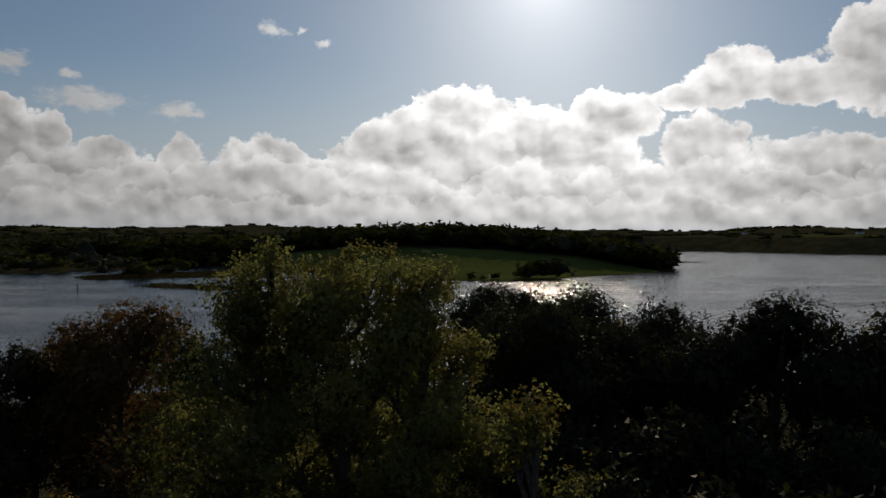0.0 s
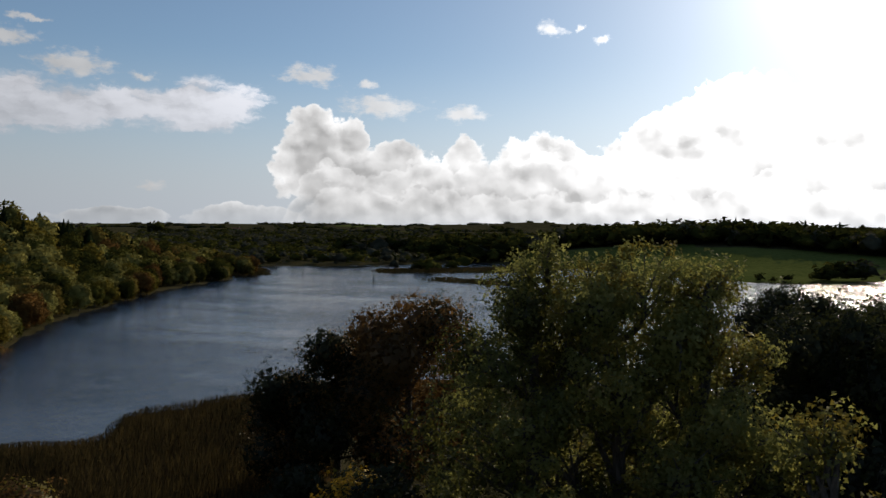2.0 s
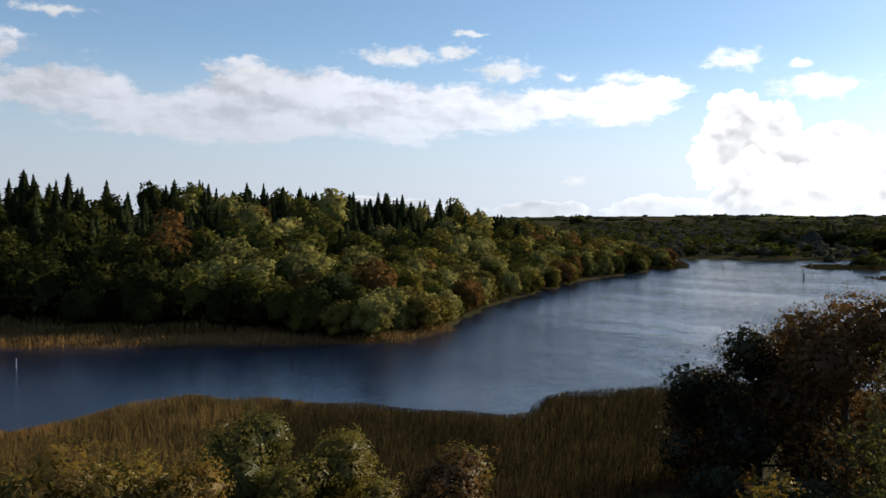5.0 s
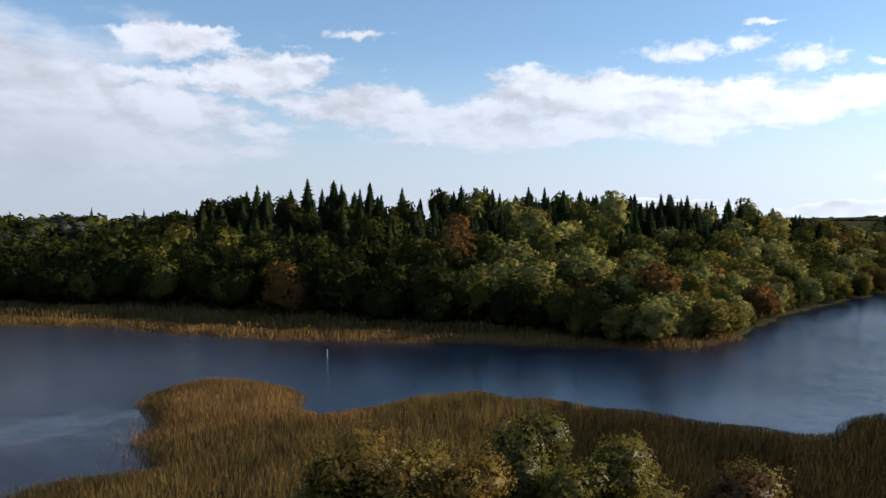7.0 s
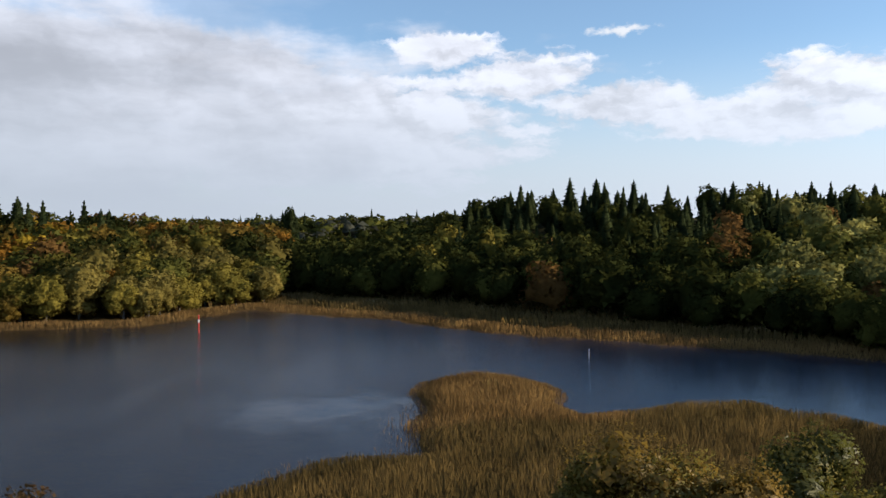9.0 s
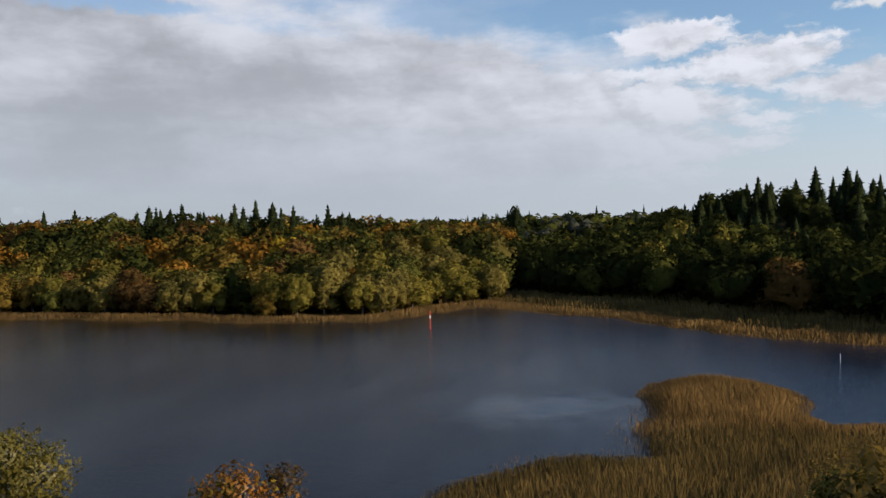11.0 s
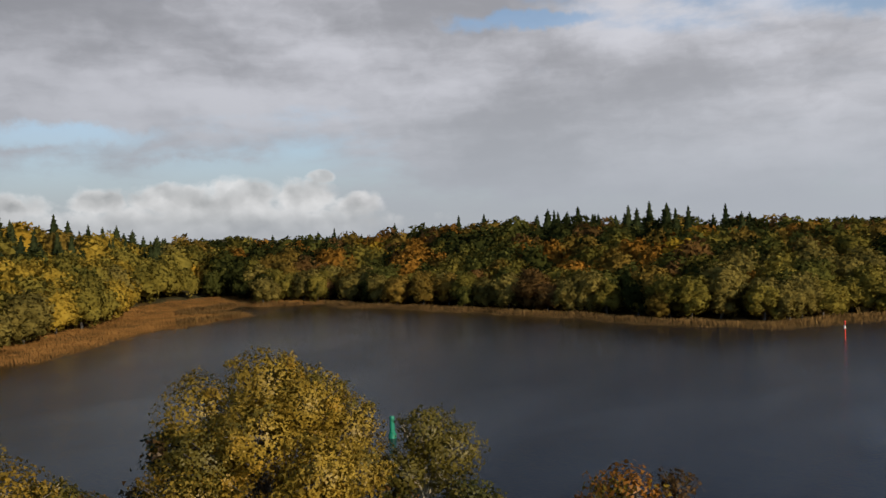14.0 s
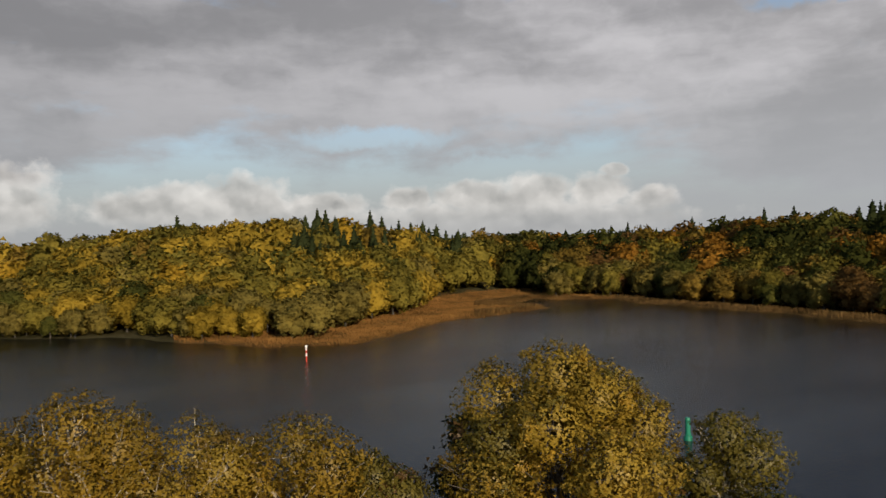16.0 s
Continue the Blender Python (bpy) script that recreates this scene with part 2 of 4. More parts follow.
def principled(k, colour, rough, bump=None, bump_height=0.05, metal=0.0, ior=1.45, gloss=0.5):
    p = k.node("ShaderNodeBsdfPrincipled")
    k.put(p.inputs["Base Color"], colour)
    k.put(p.inputs["Roughness"], rough)
    k.put(p.inputs["Metallic"], metal)
    k.put(p.inputs["IOR"], ior)
    k.put(p.inputs["Specular IOR Level"], gloss)
    if bump is not None:
        b = k.node("ShaderNodeBump")
        b.inputs["Distance"].default_value = bump_height
        k.put(b.inputs["Height"], bump)
        k.put(p.inputs["Normal"], b.outputs[0])
    return p.outputs[0]


def rgb(c, f=1.0):
    return (c[0] * f, c[1] * f, c[2] * f, 1.0)


def leaf_material(name, dark, light, through=0.42, spread=0.5, patch=0.09, relief=0.0):
    """Leaves: two tones that change from leaf to leaf and from bough to bough, thin enough to let some light through."""
    m, k = material(name)
    place = k.node("ShaderNodeNewGeometry")
    info = k.node("ShaderNodeObjectInfo")
    leaf = place.outputs["Random Per Island"]
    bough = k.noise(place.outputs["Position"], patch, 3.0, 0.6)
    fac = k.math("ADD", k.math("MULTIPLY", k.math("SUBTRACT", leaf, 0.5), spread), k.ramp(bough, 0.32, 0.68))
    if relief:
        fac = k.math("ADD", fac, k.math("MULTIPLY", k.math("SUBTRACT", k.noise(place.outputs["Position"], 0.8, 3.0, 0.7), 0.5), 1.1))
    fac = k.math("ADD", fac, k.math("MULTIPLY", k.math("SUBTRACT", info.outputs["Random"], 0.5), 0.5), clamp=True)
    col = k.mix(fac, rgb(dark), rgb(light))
    d = k.node("ShaderNodeBsdfDiffuse")
    k.put(d.inputs[0], col)
    b = k.node("ShaderNodeBump")
    b.inputs["Distance"].default_value = 0.35
    k.put(b.inputs["Height"], k.noise(place.outputs["Position"], relief or 2.4, 4.0, 0.65))
    if relief:
        k.put(d.inputs["Normal"], b.outputs[0])
    t = k.node("ShaderNodeBsdfTranslucent")
    k.put(t.inputs[0], k.mix(0.5, col, rgb(light, 1.4)))
    g = k.node("ShaderNodeBsdfGlossy")
    g.inputs["Roughness"].default_value = 0.45
    g.inputs["Color"].default_value = (0.35, 0.35, 0.33, 1)
    body = k.node("ShaderNodeMixShader")
    body.inputs[0].default_value = through
    k.put(body.inputs[1], d.outputs[0])
    k.put(body.inputs[2], t.outputs[0])
    skin = k.node("ShaderNodeMixShader")
    skin.inputs[0].default_value = 0.0 if relief else 0.04
    k.put(skin.inputs[1], body.outputs[0])
    k.put(skin.inputs[2], g.outputs[0])
    shade(k, skin.outputs[0])
    return m


TONES = {
    "green": ((0.036, 0.040, 0.010), (0.100, 0.098, 0.022)),
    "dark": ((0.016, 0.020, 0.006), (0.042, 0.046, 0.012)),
    # alder: the shade on the backlit near trees, put into the leaf colour
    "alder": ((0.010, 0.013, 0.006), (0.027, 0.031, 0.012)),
    "olive": ((0.080, 0.070, 0.014), (0.200, 0.160, 0.030)),
    "yellow": ((0.170, 0.116, 0.012), (0.365, 0.238, 0.026)),
    "orange": ((0.150, 0.074, 0.012), (0.310, 0.150, 0.024)),
    "rust": ((0.080, 0.046, 0.015), (0.165, 0.090, 0.028)),
    "willow": ((0.092, 0.076, 0.020), (0.195, 0.152, 0.038)),
    "scrub": ((0.046, 0.048, 0.034), (0.086, 0.086, 0.060)),
    "ash": ((0.085, 0.095, 0.024), (0.235, 0.230, 0.064)),
    "bronze": ((0.100, 0.068, 0.014), (0.220, 0.142, 0.028)),
    "amber": ((0.230, 0.095, 0.014), (0.430, 0.190, 0.028)),
    "sage": ((0.096, 0.093, 0.029), (0.258, 0.236, 0.069)),
    "lime": ((0.148, 0.104, 0.015), (0.322, 0.220, 0.031)),
    "gold": ((0.165, 0.108, 0.013), (0.370, 0.228, 0.028)),
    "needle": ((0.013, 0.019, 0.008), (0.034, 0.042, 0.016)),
}
LEAF = {n: leaf_material(n + "_leaves", *c, through=0.12 if n == "needle" else 0.3 if n == "dark" else 0.60 if n == "ash" else 0.26 if n in ("gold", "lime", "yellow", "amber") else 0.42) for n, c in TONES.items()}
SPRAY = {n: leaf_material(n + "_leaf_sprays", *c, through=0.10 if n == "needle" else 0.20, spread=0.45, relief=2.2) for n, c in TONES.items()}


def bark_material(name="bark", dark=(0.030, 0.025, 0.020), light=(0.115, 0.100, 0.082)):
    m, k = material(name)
    p = k.node("ShaderNodeNewGeometry").outputs["Position"]
    grain = k.noise(k.vec("MULTIPLY", p, (9, 9, 1.6)), 1.0, 6.0, 0.65)
    moss = k.noise(p, 0.7, 4.0)
    col = k.mix(k.ramp(grain, 0.3, 0.7), rgb(dark), rgb(light))
    col = k.mix(k.ramp(moss, 0.55, 0.7, 0.0, 0.5), col, rgb((0.055, 0.065, 0.028)))
    shade(k, principled(k, col, 0.9, grain, 0.04))
    return m


BARK = bark_material()
PALE_BARK = bark_material("pale_twig_bark", (0.16, 0.13, 0.09), (0.42, 0.37, 0.27))


def ground_material(name, dark, light, scale, bump_height):
    m, k = material(name)
    p = k.node("ShaderNodeNewGeometry").outputs["Position"]
    fine = k.noise(p, scale, 7.0, 0.65)
    broad = k.noise(p, scale * 0.035, 5.0, 0.55)
    col = k.mix(k.ramp(k.math("ADD", k.math("MULTIPLY", fine, 0.5), k.math("MULTIPLY", broad, 0.5)), 0.36, 0.64), rgb(dark), rgb(light))
    shade(k, principled(k, col, 0.95, fine, bump_height, gloss=0.0))
    return m


SCRUB = ground_material("woodland_floor", (0.030, 0.029, 0.014), (0.080, 0.070, 0.036), 0.9, 0.25)
PASTURE = ground_material("pasture_grass", (0.060, 0.078, 0.020), (0.115, 0.130, 0.036), 0.35, 0.06)
MARSH = ground_material("marsh_mud", (0.045, 0.030, 0.013), (0.110, 0.070, 0.028), 0.7, 0.10)


def water_material():
    m, k = material("lake_water")
    p = k.node("ShaderNodeNewGeometry").outputs["Position"]
    flat = k.vec("MULTIPLY", p, (1.0, 0.7, 0.0))
    ripple = k.noise(flat, 3.0, 3.0, 0.6)
    swell = k.noise(flat, 0.45, 3.0, 0.5)
    gust = k.ramp(k.noise(k.vec("MULTIPLY", p, (0.012, 0.03, 0.0)), 1.0, 4.0, 0.55), 0.34, 0.66, 0.45, 1.0)
    xyz = k.node("ShaderNodeSeparateXYZ")
    k.put(xyz.inputs[0], p)
    shelter = k.ramp(xyz.outputs[1], -10.0, 130.0, 0.60, 0.75)
    chop = k.math("MULTIPLY", k.noise(k.vec("MULTIPLY", p, (1.0, 0.8, 0.0)), 0.17, 2.0, 0.5), k.ramp(xyz.outputs[1], 70.0, 150.0, 0.0, 4.0))
    wave = k.math("MULTIPLY", k.math("ADD", k.math("MULTIPLY_ADD", ripple, shelter, chop), k.math("MULTIPLY", swell, k.ramp(xyz.outputs[1], 0.0, 130.0, 0.42, 1.5))), k.math("MULTIPLY", gust, k.math("SUBTRACT", 1.0, k.math("MULTIPLY", k.ramp(xyz.outputs[1], -5.0, 35.0), k.ramp(xyz.outputs[1], 55.0, 105.0, 0.55, 0.0)))))
    slick = k.vec("LENGTH", k.vec("ADD", k.vec("MULTIPLY", p, (0.10, 0.075, 0.0)), k.vec("MULTIPLY_ADD", k.noise(p, 0.12, 4.0, 0.6, "Color"), (2.6, 2.6, 0.0), (8.2, -0.7, 0.0))))
    wave = k.math("MULTIPLY", wave, k.ramp(slick, 0.2, 1.3, 0.2, 1.0))
    # Body colour bluer towards +y; reflection cut towards -y, standing in for rougher water.
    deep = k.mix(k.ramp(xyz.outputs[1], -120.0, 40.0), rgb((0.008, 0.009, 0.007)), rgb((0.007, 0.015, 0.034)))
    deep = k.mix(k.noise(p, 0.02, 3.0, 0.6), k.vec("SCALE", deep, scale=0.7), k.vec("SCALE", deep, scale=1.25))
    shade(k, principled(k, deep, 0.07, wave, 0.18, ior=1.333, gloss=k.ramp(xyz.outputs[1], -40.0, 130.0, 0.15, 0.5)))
    return m


WATER = water_material()


def reed_material(name, low, high, tip):
    """Reed stems: browner at the foot of the stand, pale in the plumes, changing from stem to stem."""
    m, k = material(name)
    g = k.node("ShaderNodeNewGeometry")
    xyz = k.node("ShaderNodeSeparateXYZ")
    k.put(xyz.inputs[0], g.outputs["Position"])
    stand = k.noise(g.outputs["Position"], 0.11, 4.0, 0.6)
    fac = k.math("ADD", k.math("MULTIPLY", g.outputs["Random Per Island"], 0.10), k.ramp(stand, 0.3, 0.7, 0.0, 0.8), clamp=True)
    col = k.mix(fac, rgb(low), rgb(high))
    plume = k.math("MULTIPLY", k.ramp(xyz.outputs[2], 1.7, 2.5), k.ramp(g.outputs["Random Per Island"], 0.30, 0.9, 0.0, 0.45))
    col = k.mix(plume, col, rgb(tip))
    d = k.node("ShaderNodeBsdfDiffuse")
    k.put(d.inputs[0], col)
    t = k.node("ShaderNodeBsdfTranslucent")
    k.put(t.inputs[0], col)
    mixed = k.node("ShaderNodeMixShader")
    mixed.inputs[0].default_value = 0.06
    k.put(mixed.inputs[1], d.outputs[0])
    k.put(mixed.inputs[2], t.outputs[0])
    shade(k, mixed.outputs[0])
    return m


REED = reed_material("reed", (0.112, 0.066, 0.024), (0.255, 0.150, 0.052), (0.36, 0.27, 0.17))
REED_GREEN = reed_material("green_reed", (0.070, 0.050, 0.018), (0.170, 0.110, 0.037), (0.30, 0.23, 0.14))
REED_ORANGE = reed_material("orange_reed", (0.125, 0.064, 0.020), (0.260, 0.130, 0.038), (0.32, 0.21, 0.11))
# Darker copy of the near reed: its backlit shade is in the colour.
REED_BACKLIT = reed_material("backlit_reed", (0.024, 0.020, 0.009), (0.058, 0.043, 0.017), (0.11, 0.085, 0.05))


def paint_material(name, colour, rough=0.45, dirt=(0.05, 0.045, 0.04)):
    m, k = material(name)
    p = k.node("ShaderNodeNewGeometry").outputs["Position"]
    stain = k.noise(k.vec("MULTIPLY", p, (6, 6, 1.5)), 1.0, 5.0, 0.6)
    col = k.mix(k.ramp(stain, 0.52, 0.78, 0.0, 0.55), rgb(colour), rgb(dirt))
    shade(k, principled(k, col, rough, stain, 0.004))
    return m


PAINT = {
    "red": paint_material("red_paint", (0.62, 0.045, 0.020)),
    "white": paint_material("white_paint", (0.80, 0.79, 0.76)),
    "green": paint_material("green_paint", (0.006, 0.170, 0.105)),
    "black": paint_material("tarred_post", (0.025, 0.022, 0.020), 0.7),
    "roof": paint_material("slate_roof", (0.10, 0.09, 0.09), 0.8),
    "red_roof": paint_material("clay_roof", (0.32, 0.13, 0.08), 0.8),
    "glass": paint_material("dark_window_glass", (0.02, 0.025, 0.03), 0.1),
}


# ---- mesh helpers ----
def mesh_of(name, verts, faces, mats, slots=None, smooth=False, normals=None):
    """A mesh from an array of places and a list of index arrays, each with 3 or 4 columns."""
    faces = [f for f in faces if len(f)]
    me = bpy.data.meshes.new(name)
    verts = np.asarray(verts, dtype=np.float32)
    total = np.concatenate([np.full(len(f), f.shape[1], dtype=np.int32) for f in faces])
    loops = np.concatenate([f.ravel() for f in faces]).astype(np.int32)
    me.vertices.add(len(verts))
    me.vertices.foreach_set("co", verts.ravel())
    me.loops.add(len(loops))
    me.loops.foreach_set("vertex_index", loops)
    me.polygons.add(len(total))
    me.polygons.foreach_set("loop_start", np.concatenate([[0], np.cumsum(total)[:-1]]).astype(np.int32))
    me.polygons.foreach_set("loop_total", total)
    for m in mats:
        me.materials.append(m)
    if slots is not None:
        me.polygons.foreach_set("material_index", np.asarray(slots, dtype=np.int32))
    me.polygons.foreach_set("use_smooth", np.full(len(total), smooth))
    me.update(calc_edges=True)
    if normals is not None:
        me.normals_split_custom_set_from_vertices(normals)
    return me


def part(name, bm, mat, parent, label=""):
    me = bpy.data.meshes.new(name)
    bm.to_mesh(me)
    bm.free()
    me.materials.append(mat)
    ob = new(name, me)
    ob.parent = parent
    return tagged(ob, label)


class Heap:
    """Collects many small pieces into one mesh."""

    def __init__(self):
        self.v, self.q, self.t, self.qs, self.ts, self.n, self.facing = [], [], [], [], [], 0, []

    def add(self, verts, quads=None, tris=None, quad_slot=0, tri_slot=0, facing=None):
        self.v.append(verts)
        self.facing.append(np.zeros((len(verts), 3)) if facing is None else facing)
        if quads is not None and len(quads):
            self.q.append(quads + self.n)
            self.qs.append(np.full(len(quads), quad_slot) if np.isscalar(quad_slot) else quad_slot)
        if tris is not None and len(tris):
            self.t.append(tris + self.n)
            self.ts.append(np.full(len(tris), tri_slot) if np.isscalar(tri_slot) else tri_slot)
        self.n += len(verts)

    def mesh(self, name, mats, smooth=False):
        faces, slots = [], []
        for group, marks in ((self.q, self.qs), (self.t, self.ts)):
            if group:
                faces.append(np.concatenate(group))
                slots.append(np.concatenate(marks))
        facing = np.concatenate(self.facing)
        return mesh_of(name, np.concatenate(self.v), faces, mats, np.concatenate(slots), smooth, facing if facing.any() else None)


# ---- plan of the lake ----
def plan(text):
    return np.array([[float(n) for n in pair.split(",")] for pair in text.split()])


NEAR_SHORE = plan("1500,200 700,60 300,90 120,112 40,122 -20,120 -45,112 -58,96 -62,84 -67,76 -61,67 -66,59 -73,54 -80,51 -86,48 -88,43 -92,41 -94,30 -88,18 -94,17 -100,20 -108,17 -113,10 -109,2 -101,0 -92,2 -83,3 -75,0 -70,-9 -64,-14 -56,-20 -49,-30 -43,-41 -36,-50 -24,-58 -8,-63 10,-66 60,-72 300,-84 420,-180")
SOUTH_SHORE = plan("200,-300 60,-262 5,-228 -19,-212 -34,-186 -46,-167 -62,-159 -75,-168 -88,-180 -114,-192 -138,-198 -147,-207 -136,-222 -158,-231 -168,-216 -175,-210 -172,-191 -174,-149 -173,-110 -169,-76 -176,-55 -192,-50 -206,-40 -192,-22 -184,-5")
WEST_SHORE = plan("-160,16 -147,36 -136,54 -126,72 -112,89 -124,108 -154,154 -177,204 -186,222 -198,252 -217,318 -228,330 -262,390 -294,435 -270,448 -237,486 -210,545 -192,600 -150,600 -110,560 -60,490 -8,440 32,425 60,455 95,503 140,555 178,600 215,740 286,930 262,985 300,1250 480,1950 560,2250")
FAR_SHORE = plan("720,2050 850,1800 1000,1720 1600,1300 1800,600")
LAKE = np.concatenate([NEAR_SHORE, SOUTH_SHORE, WEST_SHORE, FAR_SHORE])
LONG_ISLAND = plan("-200,432 -186,412 -160,424 -118,462 -100,520 -128,536 -160,500")
LOW_ISLAND = plan("-142,362 -120,348 -86,338 -80,352 -104,360 -130,370")
SPIT = plan("-230,332 -222,356 -250,400 -275,425 -262,385")
POINT_BAR = plan("262,860 318,905 334,925 300,925 262,900")
FIELD = plan("-150,560 -70,492 -5,446 34,432 66,468 98,512 140,562 172,606 160,630 110,628 60,642 0,655 -80,668 -170,670")


def inside(poly, x, y):
    hit = np.zeros(x.shape, dtype=bool)
    for (x0, y0), (x1, y1) in zip(poly, np.roll(poly, -1, axis=0)):
        cross = (y0 > y) != (y1 > y)
        hit ^= cross & (x < (x1 - x0) * (y - y0) / (y1 - y0 + 1e-12) + x0)
    return hit


def edge_distance(poly, x, y):
    best = np.full(x.shape, 1e9)
    for (x0, y0), (x1, y1) in zip(poly, np.roll(poly, -1, axis=0)):
        dx, dy = x1 - x0, y1 - y0
        s = np.clip(((x - x0) * dx + (y - y0) * dy) / (dx * dx + dy * dy), 0, 1)
        best = np.minimum(best, np.hypot(x - x0 - s * dx, y - y0 - s * dy))
    return best


def inland(x, y):
    """Metres from the water's edge, below zero out on the lake."""
    x, y = np.asarray(x, dtype=float), np.asarray(y, dtype=float)
    wx = x + 1.6 * np.sin(y / 5.3) * np.cos(x / 7.7) + 0.7 * np.sin(x / 2.1 + y / 2.9)
    wy = y + 1.6 * np.sin(x / 4.7 + 1) * np.cos(y / 8.3) + 0.7 * np.sin(y / 2.3 - x / 3.1)
    d = edge_distance(LAKE, wx, wy) * np.where(inside(LAKE, wx, wy), -1, 1)
    for isle in (LONG_ISLAND, LOW_ISLAND, SPIT, POINT_BAR):
        d = np.maximum(d, edge_distance(isle, wx, wy) * np.where(inside(isle, wx, wy), 1, -1))
    return d


def bearing_of(x, y):
    return np.degrees(np.arctan2(-x, y)) % 360


def swell(x, y, b, d, rx, ry, turn, high):
    cx, cy = spot(b, d)
    a = radians(turn)
    u, w = (x - cx) * math.cos(a) + (y - cy) * math.sin(a), -(x - cx) * math.sin(a) + (y - cy) * math.cos(a)
    return high * np.exp(-(u / rx) ** 2 - (w / ry) ** 2)


def land_height(x, y, d=None):
    x, y = np.asarray(x, dtype=float), np.asarray(y, dtype=float)
    d = inland(x, y) if d is None else d
    r = np.hypot(x, y)
    b = np.degrees(np.arctan2(-x, y))
    rise = np.clip((d - 14) / 60, 0, 1)
    rise = rise * rise * (3 - 2 * rise)
    hills = swell(x, y, 70, 345, 105, 105, 0, 19) + swell(x, y, 80.5, 335, 65, 38, 0, 8.5) + swell(x, y, 50, 300, 90, 120, 15, 5) + swell(x, y, 43, 350, 65, 90, 0, 11) + swell(x, y, 92, 640, 220, 220, 0, 9) - swell(x, y, 94, 330, 80, 30, 0, 7)
    hills += swell(x, y, 119, 345, 120, 110, 0, 8.3) + swell(x, y, 134, 300, 60, 50, 0, 3) + swell(x, y, 168, 330, 105, 100, 0, 13.5) + swell(x, y, 160, 320, 45, 60, 0, 4)
    hills += swell(x, y, -3, 745, 190, 150, 0, 15) + swell(x, y, 6, 700, 160, 120, 0, 6)
    far = np.clip((r - 900) / 3300, 0, 1)
    sunward = np.exp(-((b - 2) / 48) ** 2)
    roll = 0.5 + 0.25 * np.sin(x / 310 + 1.3) * np.cos(y / 420) + 0.25 * np.sin(x / 170 - y / 260)
    far_hills = far * (26 - 14 * np.exp(-((b - 147) / 9) ** 2) + 48 * sunward) * (0.72 + 0.42 * roll) + far * 42 * np.exp(-((b + 28) / 10) ** 2) + far * 30 * np.exp(-((b - 146) / 1.7) ** 2)
    far_hills += swell(x, y, 19.6, 3500, 210, 300, 20, 15) + swell(x, y, 13.8, 3600, 170, 300, 14, 17) + swell(x, y, 7.5, 3400, 230, 300, 8, 9) + swell(x, y, 27, 3700, 260, 300, 27, 8)
    z = np.clip(d * 0.16, -2.5, 0.22) + np.clip(d * 0.012, 0, 5) + rise * (hills + far_hills)
    lookout = np.exp(-(r / 34) ** 2) * 1.5
    return z + np.where(d > 0, lookout, 0) + np.where(d > 12, 0.35 * np.sin(x / 6.1) * np.sin(y / 7.3), 0)


def build_ground():
    bearings = np.radians(np.concatenate([np.arange(-60, 200, 0.9), np.arange(200, 300, 2.5)]))
    radii = np.concatenate([[0.0], 4 * 1.037 ** np.arange(0, 200)])
    radii = radii[radii < 4700]
    a, r = np.meshgrid(bearings, radii)
    x, y = -r * np.sin(a), r * np.cos(a)
    d = inland(x, y)
    z = land_height(x, y, d)
    rows, cols = x.shape
    i = np.arange(rows - 1)[:, None] * cols + np.arange(cols)[None, :]
    j = np.arange(rows - 1)[:, None] * cols + (np.arange(cols)[None, :] + 1) % cols
    quads = np.stack([i, j, j + cols, i + cols], -1).reshape(-1, 4)
    mx, my, md = (q.ravel()[quads].mean(1) for q in (x, y, d))
    mr = np.hypot(mx, my)
    slots = np.zeros(len(quads), dtype=int)
    mb = bearing_of(mx, my)
    slots[(md < 30) & (mr < 400) & (mb > 27) & (mb < 169) & ((mr < 125) | (mb > 53)) & ~((mb < 53) & (mr > 125))] = 2
    slots[inside(FIELD, mx, my)] = 1
    fields = np.sin(mx / 170 + 2 * np.sin(my / 300)) * np.sin(my / 240 + 1.7 * np.sin(mx / 260))
    slots[(mr > 1500) & (fields > 0.7) & (md > 60) & ((mb < 60) | (mb > 300))] = 1
    ob = new("ground", mesh_of("ground", np.stack([x, y, z], -1).reshape(-1, 3), [quads], [SCRUB, PASTURE, MARSH], slots, True))
    tagged(ob, "rolling lakeside ground of dark scrub, marsh and green pasture", "ground", kind="structure")


def build_water():
    bm = bmesh.new()
    bmesh.ops.create_grid(bm, x_segments=8, y_segments=8, size=2400)
    me = bpy.data.meshes.new("water")
    bm.to_mesh(me)
    bm.free()
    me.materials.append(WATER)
    ob = new("water", me)
    ob.location = (0, 600, 0)
    tagged(ob, "dark rippled lake water reflecting sky and wooded shores", "lake", kind="structure")


build_ground()
build_water()


# ---- trees ----
def unit(v):
    return v / np.maximum(np.linalg.norm(v, axis=-1, keepdims=True), 1e-9)


def leaf_blades(rng, places, size, outward=None, lean=0.5):
    """A pointed leaf, or spray of leaves, at each place."""
    n = len(places)
    a = unit(rng.normal(size=(n, 3)))
    if outward is not None:
        facing = unit(outward + lean * rng.normal(size=(n, 3)))
        a = unit(np.cross(facing, a))
        b = np.cross(facing, a) * np.where((facing * outward).sum(1, keepdims=True) < 0, -1, 1)
    else:
        b = unit(np.cross(a, rng.normal(size=(n, 3))))
    s = size * rng.uniform(0.65, 1.35, (n, 1))
    v = np.stack([places + a * s * 1.15, places + b * s * 0.78 - a * s * 0.55, places - b * s * 0.78 - a * s * 0.55], 1).reshape(-1, 3)
    return v, np.arange(3 * n).reshape(-1, 3)


